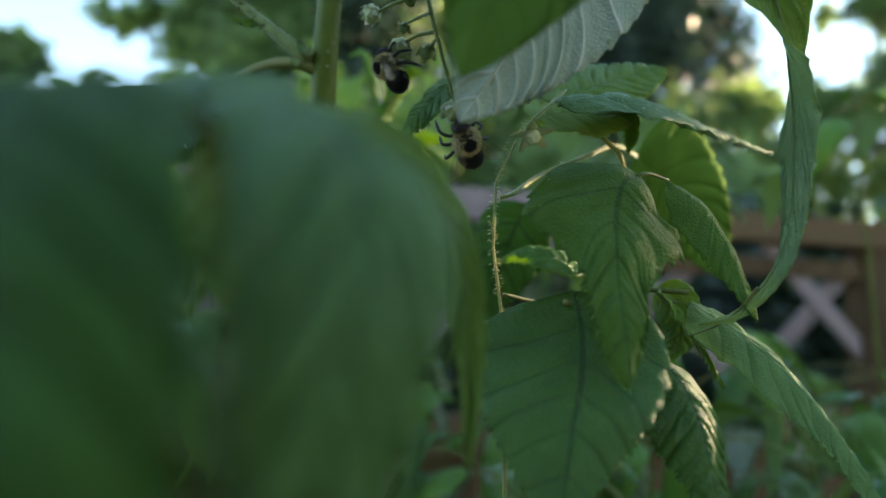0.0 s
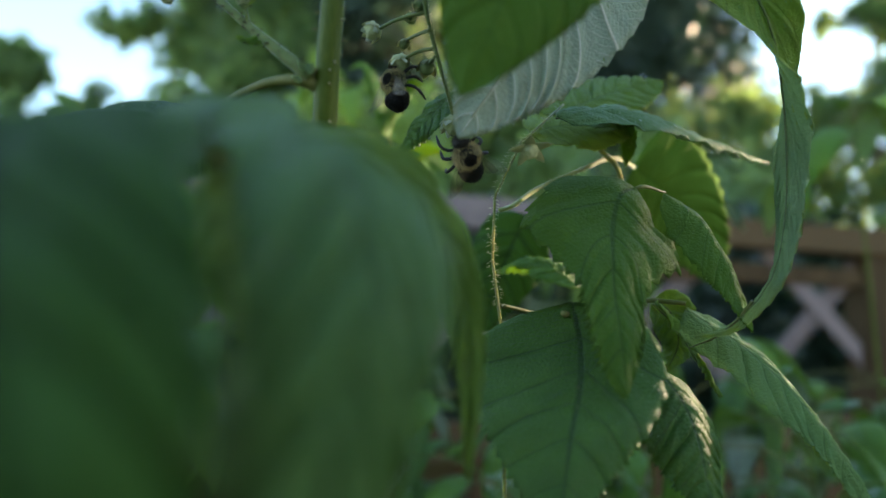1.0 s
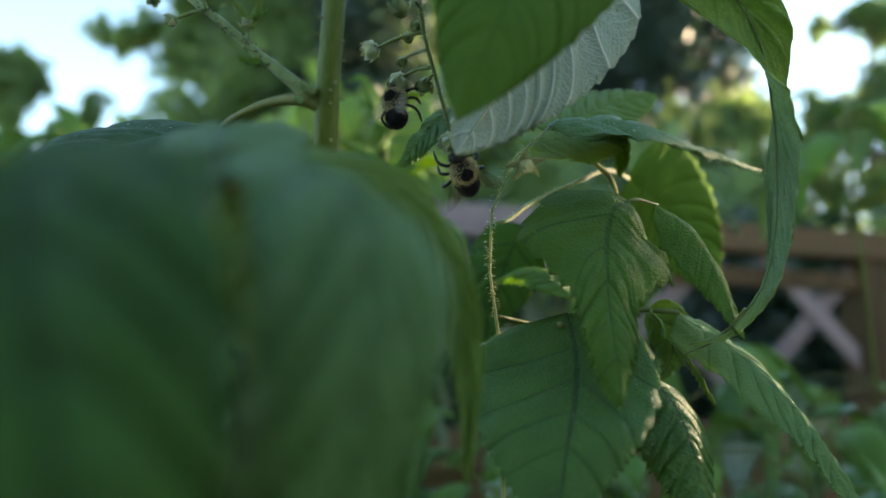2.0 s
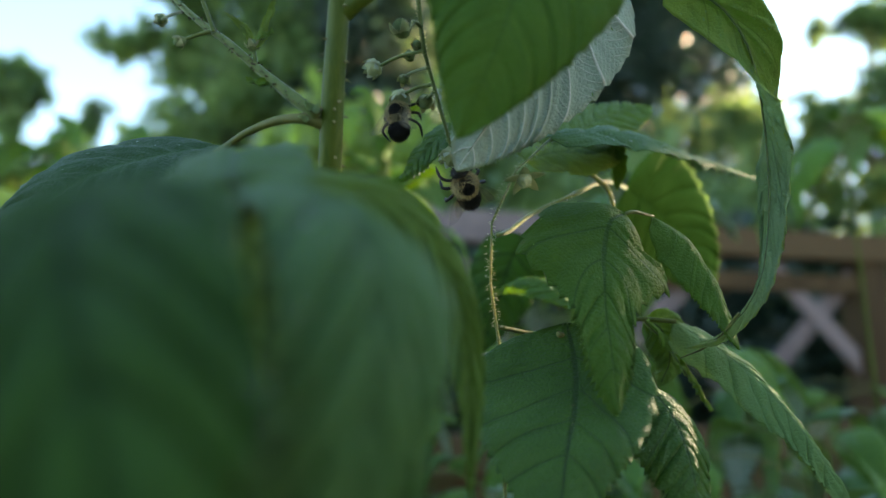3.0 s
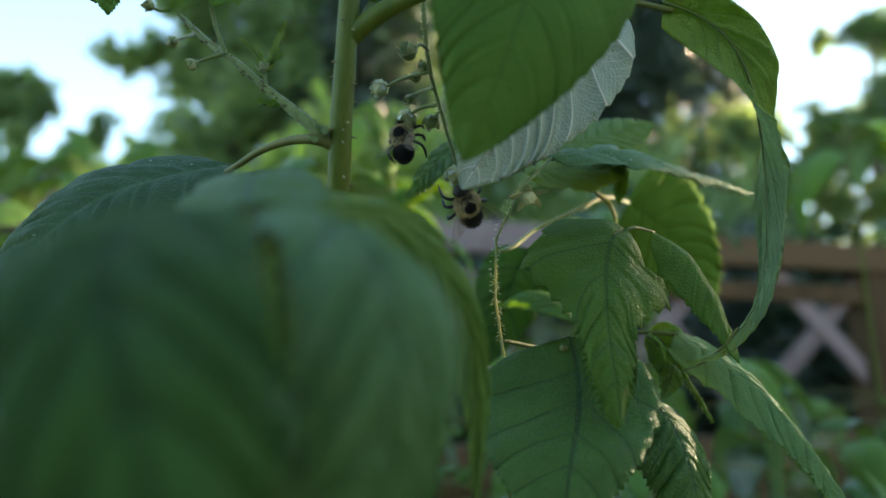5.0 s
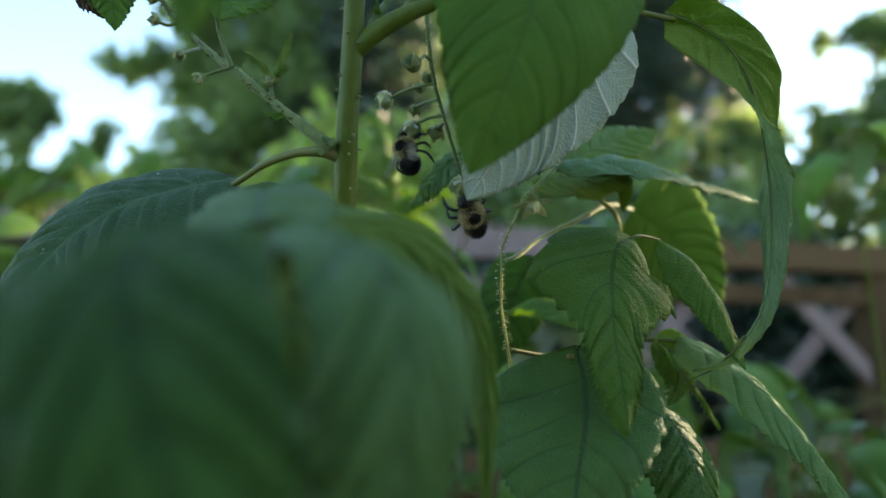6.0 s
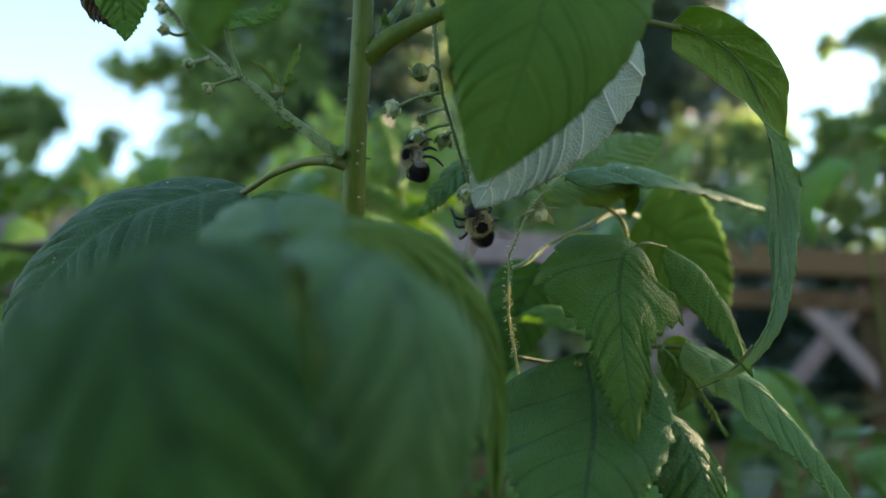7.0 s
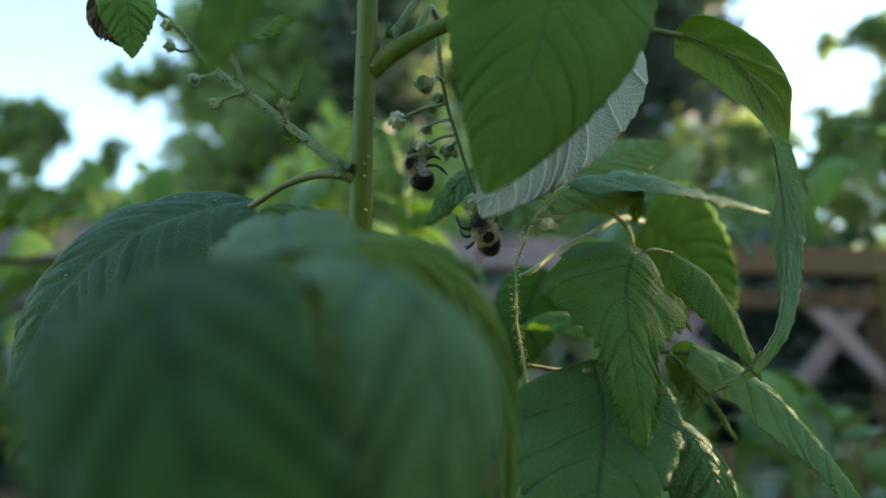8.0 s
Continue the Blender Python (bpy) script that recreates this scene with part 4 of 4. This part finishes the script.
leaf(plant2, [(0.0591, 0.3403, 1.2715), (0.0473, 0.3443, 1.2794), (0.0351, 0.3489, 1.2824), (0.0225, 0.3546, 1.2777)], (0, -0.5, 0.9), 0.011, seed=24, skins=(YOUNG_TOP, YOUNG_UNDER))
stalk(plant2, [(0.0191, 0.2774, 1.2594), (0.0376, 0.2919, 1.2567), (0.0566, 0.3020, 1.2565), (0.0743, 0.3061, 1.2633), (0.0901, 0.3012, 1.2624)], (0.0008, 0.0010, 0.0009), PETIOLE)
stalk(plant2, [(0.0566, 0.3020, 1.2570), (0.0545, 0.2957, 1.2655), (0.0579, 0.2831, 1.2836), (0.0640, 0.2708, 1.2989), (0.0780, 0.2837, 1.3008)], (0.0012, 0.0010, 0.0009, 0.0008, 0.0004), PETIOLE)
stalk(plant2, [(0.0566, 0.3020, 1.2570), (0.0487, 0.2822, 1.2541), (0.0388, 0.2637, 1.2565)], (0.0012, 0.0011), PETIOLE)
side_line = [(0.0193, 0.2847, 1.2934), (0.0239, 0.2885, 1.2955), (0.0339, 0.3004, 1.3042), (0.0518, 0.3121, 1.3142), (0.0691, 0.3328, 1.3248), (0.0946, 0.3920, 1.3351)]
prickles(plant2, side_line, 170, 0.0011, 10, (0.0007, 0.0008, 0.0009, 0.0009, 0.0008, 0.0007), HAIR, 0.10)
stalk(plant2, side_line, (0.0008, 0.0009, 0.0010, 0.0008), DOWNY, count=40, lumps=0.45)
stalk(plant2, [(0.0731, 0.3249, 1.3094), (0.0700, 0.3235, 1.3190), (0.0613, 0.3176, 1.3251)], (0.0005, 0.0012, 0.0009), DOWNY, lumps=0.3)
stalk(plant2, [(0.0190, 0.2777, 1.2504), (0.0242, 0.2746, 1.2508), (0.0130, 0.2707, 1.2496), (0.0012, 0.2678, 1.2484)], (0.0007, 0.0006, 0.0004), TWINE, "dry_twig")
flower(plant2, (0.0276, 0.2603, 1.3089), (0.1, -0.5, -0.9), "open", 0.75, "spent flower with pointed pale sepals")
flower(plant2, (0.0022, 0.2650, 1.3188), (-0.3, -0.3, -0.9), "bloom", 1.0)
flower(plant2, (-0.0161, 0.2670, 1.3403), (0.1, -0.5, -0.9), "bloom", 1.0)
flower(plant2, (-0.0256, 0.2684, 1.3525), (-0.6, -0.5, -0.6), "bloom", 0.9)
truss = [(-0.0095, 0.2460, 1.3822), (-0.0089, 0.2481, 1.3669), (-0.0070, 0.2522, 1.3524), (-0.0031, 0.2562, 1.3386), (0.0012, 0.2621, 1.3252), (0.0026, 0.2647, 1.3208)]
stalk(plant2, truss, (0.0009, 0.0008, 0.0007, 0.0006), TWIG, "flower_stalk", count=34, lumps=0.35)
for a, b, c in (((-0.0081, 0.2502, 1.3597), (-0.0102, 0.2432, 1.3586), (-0.0133, 0.2390, 1.3528)), ((-0.0070, 0.2522, 1.3524), (-0.0168, 0.2602, 1.3531), (-0.0238, 0.2673, 1.3525)), ((-0.0056, 0.2530, 1.3466), (-0.0099, 0.2637, 1.3496), (-0.0146, 0.2726, 1.3508)),
                ((-0.0043, 0.2558, 1.3415), (-0.0098, 0.2617, 1.3426), (-0.0150, 0.2659, 1.3413)), ((-0.0035, 0.2561, 1.3392), (-0.0048, 0.2601, 1.3394), (-0.0065, 0.2661, 1.3397))):
    stalk(plant2, [a, b, c], (0.0007, 0.0006, 0.0006), TWIG, "flower_stalk", sides=7, count=12, lumps=0.3)
prickles(plant2, truss, 140, 0.0010, 8, (0.0008, 0.0007, 0.0006, 0.0005), HAIR, 0.10)
flower(plant2, (-0.0124, 0.2601, 1.3535), (-0.2, -0.5, 0.6), "bud", 0.6)
flower(plant2, (-0.0096, 0.2539, 1.3547), (0.2, -0.7, 0.4), "bud", 0.6)
flower(plant2, (-0.0140, 0.2379, 1.3539), (-0.3, -0.4, 0.8), "bud", 0.95)
flower(plant2, (-0.0069, 0.2672, 1.3393), (0.0, -0.5, -0.9), "bud", 0.85)
flower(plant2, (-0.0151, 0.2737, 1.3501), (0.0, -0.5, -0.9), "bud", 0.6)


# ---- canes and leaves of the row behind ----
def row_plants():
    """Raspberry plants of the next rows: canes with stalked leaves, each leaf an object on a shared mesh."""
    shapes, young = [], []
    for k in range(4):
        ln = (0.075, 0.085, 0.065, 0.09)[k]
        pts = [(0, 0, 0), (ln * 0.35, 0, 0.006), (ln * 0.7, 0, -0.004 - 0.006 * k), (ln, 0, -0.022 - 0.010 * k)]
        shapes.append(mesh_of("leaf", blade(pts, (0, 0, 1), ln * 0.34, cup=0.35 + 0.1 * k, teeth=1, pairs=6, across=7, seed=30 + k, pleat=0.0012, wave=0.004), ROW_TOP, LEAF_UNDER))
        young.append(mesh_of("leaf", blade(pts, (0, 0, 1), ln * 0.30, cup=0.4, teeth=1, pairs=6, across=7, seed=36 + k, pleat=0.0008, wave=0.004), YOUNG_TOP, YOUNG_UNDER))
    rng = random.Random(11)
    #        x, y, height, leaves, spread, bare part of the cane
    spots = [(-1.00, 1.15, 1.40, 34, 0.18), (-0.62, 0.95, 1.44, 36, 0.17), (-0.38, 1.30, 1.50, 36, 0.18), (-0.16, 0.80, 1.47, 36, 0.13), (-0.22, 1.25, 1.60, 38, 0.17),
             (0.105, 0.66, 1.25, 28, 0.11), (0.16, 1.00, 1.52, 38, 0.15), (0.19, 0.70, 1.33, 30, 0.11), (0.42, 1.05, 1.26, 34, 0.16), (0.33, 0.66, 1.24, 34, 0.12),
             (0.62, 1.25, 1.24, 36, 0.18), (0.85, 1.45, 1.22, 34, 0.18), (0.48, 0.75, 1.22, 34, 0.13), (-0.09, 0.98, 1.60, 16, 0.10, 0.88), (0.56, 0.90, 1.62, 10, 0.07, 0.93), (-0.50, 1.02, 1.58, 26, 0.12, 0.78), (-0.21, 0.86, 1.49, 22, 0.10, 0.86), (-0.62, 1.22, 1.64, 30, 0.14, 0.78), (0.28, 1.45, 1.52, 32, 0.15), (0.03, 0.72, 1.21, 26, 0.10), (0.12, 0.85, 1.27, 30, 0.13), (0.95, 1.10, 1.18, 30, 0.16), (-0.30, 0.70, 1.36, 30, 0.12)]
    for x, y, h, count, spread, *low in spots:
        p = thing("raspberry_plant", (x, y, 0), "leafy green raspberry cane in the row behind", "plant", "raspberry plants")
        lean = Vector((rng.uniform(-0.08, 0.08), rng.uniform(-0.05, 0.05), 0))
        line = [Vector((x, y, 0)), Vector((x, y, h * 0.5)) + lean * 0.5, Vector((x, y, h * 0.97)) + lean]
        stalk(p, line, (0.005, 0.0035, 0.0008), CANE, "cane", sides=8, count=16)
        for _ in range(count):
            s = rng.random() ** 0.5
            a = rng.uniform(0, math.tau)
            bare = low[0] if low else 0.45
            foot = line[0].lerp(line[2], bare + (0.98 - bare) * s)
            out = Vector((math.cos(a), math.sin(a), 0))
            tip = foot + out * spread * rng.uniform(0.25, 1.0) + Vector((0, 0, rng.uniform(-0.03, 0.06)))
            stalk(p, [foot, foot.lerp(tip, 0.5) + Vector((0, 0, 0.015)), tip], (0.0013, 0.001, 0.0008), PETIOLE, sides=5, count=6)
            ob = part("leaf", rng.choice(young if low or rng.random() < 0.45 else shapes), p, tip)
            ob.rotation_euler = (rng.uniform(-0.5, 0.5), rng.uniform(-0.1, 0.9), a + rng.uniform(-0.7, 0.7))
            k = rng.uniform(0.75, 1.2)
            ob.scale = (k, k, k)


row_plants()

# low sunlit cane close behind the flowers
sprig = thing("raspberry_plant", (-0.047, 0.520, 0.0), "short raspberry cane with sunlit young leaves", "plant", "raspberry plants")
stalk(sprig, [(-0.047, 0.520, 0.0), (-0.045, 0.518, 0.7), (-0.043, 0.515, 1.25), (-0.038, 0.512, 1.392)], (0.004, 0.0035, 0.0026, 0.0012), CANE, "cane", sides=8, count=24)
for k, (x, y, z, dx, dz, half) in enumerate(((-0.043, 0.510, 1.372, -0.026, 0.012, 0.006), (-0.041, 0.509, 1.378, 0.012, 0.022, 0.006), (-0.040, 0.508, 1.360, 0.022, 0.006, 0.007), (-0.040, 0.511, 1.385, -0.014, 0.026, 0.005), (-0.040, 0.508, 1.352, 0.034, 0.020, 0.009), (-0.042, 0.512, 1.345, -0.034, 0.018, 0.010), (-0.038, 0.512, 1.392, 0.020, 0.026, 0.008), (-0.038, 0.512, 1.392, -0.022, 0.040, 0.009))):
    leaf(sprig, [(x, y, z), (x + dx * 0.4, y - 0.004, z + dz * 0.6), (x + dx * 0.8, y - 0.007, z + dz * 0.9), (x + dx * 1.2, y - 0.010, z + dz * 0.8)], (0.7, -0.6, 0.4), half, YOUNG, seed=70 + k, teeth=1, pairs=6, across=9)


# ---- bumblebees ----
def fur(r, squash, count, length, seed, dark):
    """A furred body: a dark rounded shell set with bent hairs; dark(p) picks black hairs."""
    bm = ball(r, squash, 22, 16, 0.04, seed)
    for f in bm.faces:
        f.material_index = 1
    rng = random.Random(seed)
    for _ in range(count):
        d = Vector((rng.gauss(0, 1), rng.gauss(0, 1), rng.gauss(0, 1))).normalized()
        p = Vector(d[i] * r * squash[i] for i in range(3))
        n = Vector(d[i] / squash[i] for i in range(3)).normalized()
        side = n.cross(Vector((rng.gauss(0, 1), rng.gauss(0, 1), rng.gauss(0, 1)))).normalized() * 0.00009
        ln = length * rng.uniform(0.6, 1.2)
        tip = p + (n + Vector((-0.45, rng.uniform(-0.2, 0.2), rng.uniform(-0.2, 0.2)))).normalized() * ln
        f = bm.faces.new([bm.verts.new(q) for q in (p - n * 0.0001 - side, p - n * 0.0001 + side, tip)])
        f.material_index = 1 if dark(p) else 0
    return bm


def wing_mesh(length, width):
    bm = bmesh.new()
    edge = []
    for k in range(15):
        s = k / 14
        edge.append((length * s, width * 0.25 * math.sin(math.pi * s ** 0.8)))
    for k in range(13, 0, -1):
        s = k / 14
        edge.append((length * s, -width * 0.75 * math.sin(math.pi * s ** 1.5) ** 0.8))
    up = [bm.verts.new((x, y, 0.0006 * math.sin(x / length * 3) + 0.00002)) for x, y in edge]
    dn = [bm.verts.new((x, y, 0.0006 * math.sin(x / length * 3) - 0.00002)) for x, y in edge]
    bm.faces.new(up)
    bm.faces.new(dn[::-1])
    for i in range(len(edge)):
        j = (i + 1) % len(edge)
        bm.faces.new((up[j], up[i], dn[i], dn[j]))
    return bm


BEE = {}


def bee(place, label, size=1.0, spread=150):
    """A bumblebee about its thorax: x ahead, z its back."""
    b = thing("bumblebee", place, label, "bumblebee", "bees on the flowers")
    b.scale = (size, size, size)
    if not BEE:
        BEE["thorax"] = mesh_of("thorax", fur(0.0036, (1.0, 1.08, 0.95), 3600, 0.0011, 1, lambda p: p.z > 0.0006 and p.x ** 2 + p.y ** 2 < 0.0019 ** 2 or p.z < -0.0016), TAN_FUR, BLACK_FUR)
        BEE["abdomen"] = mesh_of("abdomen", fur(0.0034, (1.2, 1.0, 0.92), 3600, 0.0008, 2, lambda p: p.x < 0.0012), TAN_FUR, BLACK_FUR)
        BEE["head"] = mesh_of("head", fur(0.0023, (0.85, 1.1, 1.15), 500, 0.0008, 3, lambda p: True), BLACK_FUR, BLACK_FUR)
        BEE["eye"] = mesh_of("eye", ball(0.00085, (0.8, 0.6, 1.5), 10, 8), SHELL)
        BEE["antenna"] = mesh_of("antenna", tube([(0, 0, 0), (0.0012, 0, 0.0012), (0.0035, 0, 0.0006)], (0.00014, 0.00013, 0.00012), 6, 8), SHELL)
        BEE["fore_wing"] = mesh_of("fore_wing", wing_mesh(0.0115, 0.0042), WING)
        BEE["hind_wing"] = mesh_of("hind_wing", wing_mesh(0.0080, 0.0034), WING)
        for n, reach, back in (("fore_leg", 0.0048, 0.0030), ("middle_leg", 0.0055, 0.0004), ("hind_leg", 0.0062, -0.0036)):
            BEE[n] = mesh_of(n, tube([(0, 0, 0), (back * 0.3, reach * 0.45, 0.0002), (back * 0.7, reach * 0.75, -0.0012), (back, reach * 0.72, -0.0040), (back * 1.2, reach * 0.62, -0.0062)],
                                     (0.00045, 0.00052, 0.00048, 0.00050, 0.00018), 7, 16, 0.2), BLACK_FUR)
    for n, at in (("thorax", (0, 0, 0)), ("abdomen", (-0.0056, 0, -0.0016)), ("head", (0.0044, 0, -0.0012))):
        part(n, BEE[n], b).location = at
    for sgn in (1, -1):
        e = part("eye", BEE["eye"], b)
        e.location = (0.0048, sgn * 0.0019, -0.0006)
        a = part("antenna", BEE["antenna"], b)
        a.location, a.rotation_euler = (0.0058, sgn * 0.0007, 0.0002), (0, 0, sgn * 0.5)
        for n, ang, z in (("fore_wing", spread, 0.0024), ("hind_wing", spread + 8, 0.0019)):
            w = part(n, BEE[n], b)
            w.location = (0.0004 if n == "fore_wing" else -0.0008, sgn * 0.0026, z)
            w.rotation_euler = (radians(180 if sgn > 0 else 0), radians(-8), radians(sgn * ang))
        for n, x in (("fore_leg", 0.0022), ("middle_leg", 0.0002), ("hind_leg", -0.0016)):
            g = part(n, BEE[n], b)
            g.location = (x, sgn * 0.0020, -0.0020)
            g.scale = (1, sgn, 1)
    return b


bee_a = bee((-0.0162, 0.2662, 1.3322), "black and tan bumblebee clinging under a flower", 1.05)
bee_b = bee((0.0066, 0.2665, 1.3085), "black and tan bumblebee hanging from a flower, wings drooping", 1.15, 140)


def facing(place, ahead, back):
    """A bee's pose from where its head and its back point."""
    x = Vector(ahead).normalized()
    y = Vector(back).cross(x).normalized()
    return Matrix.Translation(place) @ Matrix((x, y, x.cross(y))).transposed().to_4x4()


def motions():
    walk(bee_a, [(t, facing(p, a, b)) for t, p, a, b in (
        (0.0, (-0.0206, 0.2660, 1.3334), (-0.45, 0.15, 0.85), (-0.8, -0.5, -0.3)),
        (0.5, (-0.0195, 0.2659, 1.3341), (-0.2, 0.2, 0.9), (-0.8, -0.6, -0.2)),
        (1.0, (-0.0180, 0.2660, 1.3336), (-0.1, 0.2, 0.95), (-0.6, -0.75, 0.0)),
        (1.5, (-0.0174, 0.2660, 1.3332), (-0.05, 0.2, 0.95), (-0.5, -0.8, 0.0)),
        (3.0, (-0.0167, 0.2658, 1.3347), (0.0, 0.2, 0.95), (-0.3, -0.9, 0.1)),
        (3.5, (-0.0162, 0.2659, 1.3342), (0.0, 0.2, 0.95), (-0.3, -0.9, 0.1)),
        (4.0, (-0.0164, 0.2659, 1.3342), (0.0, 0.2, 0.95), (-0.3, -0.9, 0.1)),
        (4.5, (-0.0170, 0.2659, 1.3339), (0.0, 0.2, 0.95), (-0.3, -0.9, 0.1)),
        (6.0, (-0.0183, 0.2661, 1.3329), (-0.15, 0.2, 0.9), (-0.5, -0.8, 0.0)),
        (6.5, (-0.0185, 0.2661, 1.3329), (-0.25, 0.2, 0.9), (-0.6, -0.75, 0.0)),
        (7.0, (-0.0186, 0.2660, 1.3331), (-0.25, 0.2, 0.9), (-0.6, -0.75, 0.0)),
        (7.5, (-0.0188, 0.2660, 1.3334), (-0.25, 0.2, 0.9), (-0.6, -0.75, 0.0)),
        (8.0, (-0.0192, 0.2659, 1.3338), (-0.25, 0.2, 0.9), (-0.6, -0.75, 0.0)))])
    walk(bee_b, [(t, facing(p, (-0.30, -0.62, 0.60), (0.25, -0.75, -0.45))) for t, p in (
        (0.0, (0.0067, 0.2664, 1.3087)), (0.5, (0.0069, 0.2665, 1.3085)), (1.0, (0.0070, 0.2664, 1.3086)), (1.5, (0.0067, 0.2664, 1.3087)),
        (3.0, (0.0072, 0.2664, 1.3086)), (3.5, (0.0066, 0.2665, 1.3085)), (4.0, (0.0065, 0.2665, 1.3083)), (4.5, (0.0062, 0.2665, 1.3082)),
        (6.0, (0.0057, 0.2666, 1.3078)), (6.5, (0.0053, 0.2666, 1.3075)), (7.0, (0.0056, 0.2666, 1.3074)), (7.5, (0.0059, 0.2667, 1.3071)), (8.0, (0.0055, 0.2666, 1.3074)))])
    for ob, shifts in (
            (curled, [(0.0, (0.00004, 0.00021, -0.00152)), (0.5, (-0.00032, 0.00021, -0.00152)), (1.0, (0.00001, 0.00033, -0.00237)), (1.5, (0.00059, 0.00031, -0.00221)), (3.0, (0.00033, 0.00001, -0.00006)), (3.5, (0.00000, 0.00000, 0.00000)), (4.0, (-0.00028, -0.00002, 0.00015)), (4.5, (-0.00007, 0.00001, -0.00009)), (6.0, (0.00025, 0.00012, -0.00088)), (6.5, (0.00034, 0.00020, -0.00139)), (7.0, (0.00055, 0.00022, -0.00159)), (7.5, (0.00057, 0.00026, -0.00188)), (8.0, (0.00067, 0.00030, -0.00217))]),
            (strip, [(0.0, (0.00092, 0.00052, -0.00367)), (0.5, (0.00028, 0.00039, -0.00275)), (1.0, (0.00046, 0.00033, -0.00233)), (1.5, (-0.00039, 0.00017, -0.00122)), (3.0, (-0.00011, 0.00005, -0.00034)), (3.5, (0.00000, 0.00000, 0.00000)), (4.0, (0.00040, -0.00002, 0.00013)), (4.5, (0.00019, -0.00005, 0.00038)), (6.0, (-0.00118, -0.00026, 0.00181)), (6.5, (-0.00119, -0.00023, 0.00162)), (7.0, (-0.00181, -0.00031, 0.00224)), (7.5, (-0.00204, -0.00042, 0.00302)), (8.0, (-0.00199, -0.00038, 0.00272))]),
            (level, [(0.0, (-0.00019, 0.00039, -0.00275)), (0.5, (0.00011, 0.00033, -0.00238)), (1.0, (-0.00003, 0.00030, -0.00217)), (1.5, (0.00003, 0.00023, -0.00161)), (3.0, (0.00053, -0.00005, 0.00033)), (3.5, (0.00000, 0.00000, 0.00000)), (4.0, (-0.00037, 0.00001, -0.00004)), (4.5, (-0.00026, 0.00002, -0.00015)), (6.0, (0.00020, 0.00017, -0.00121)), (6.5, (0.00032, 0.00021, -0.00149)), (7.0, (0.00050, 0.00025, -0.00176)), (7.5, (0.00061, 0.00024, -0.00170)), (8.0, (0.00062, 0.00029, -0.00205))])):
        rest = Vector(ob.location)
        walk(ob, [(t, Matrix.Translation(rest + Vector(d))) for t, d in shifts])


motions()
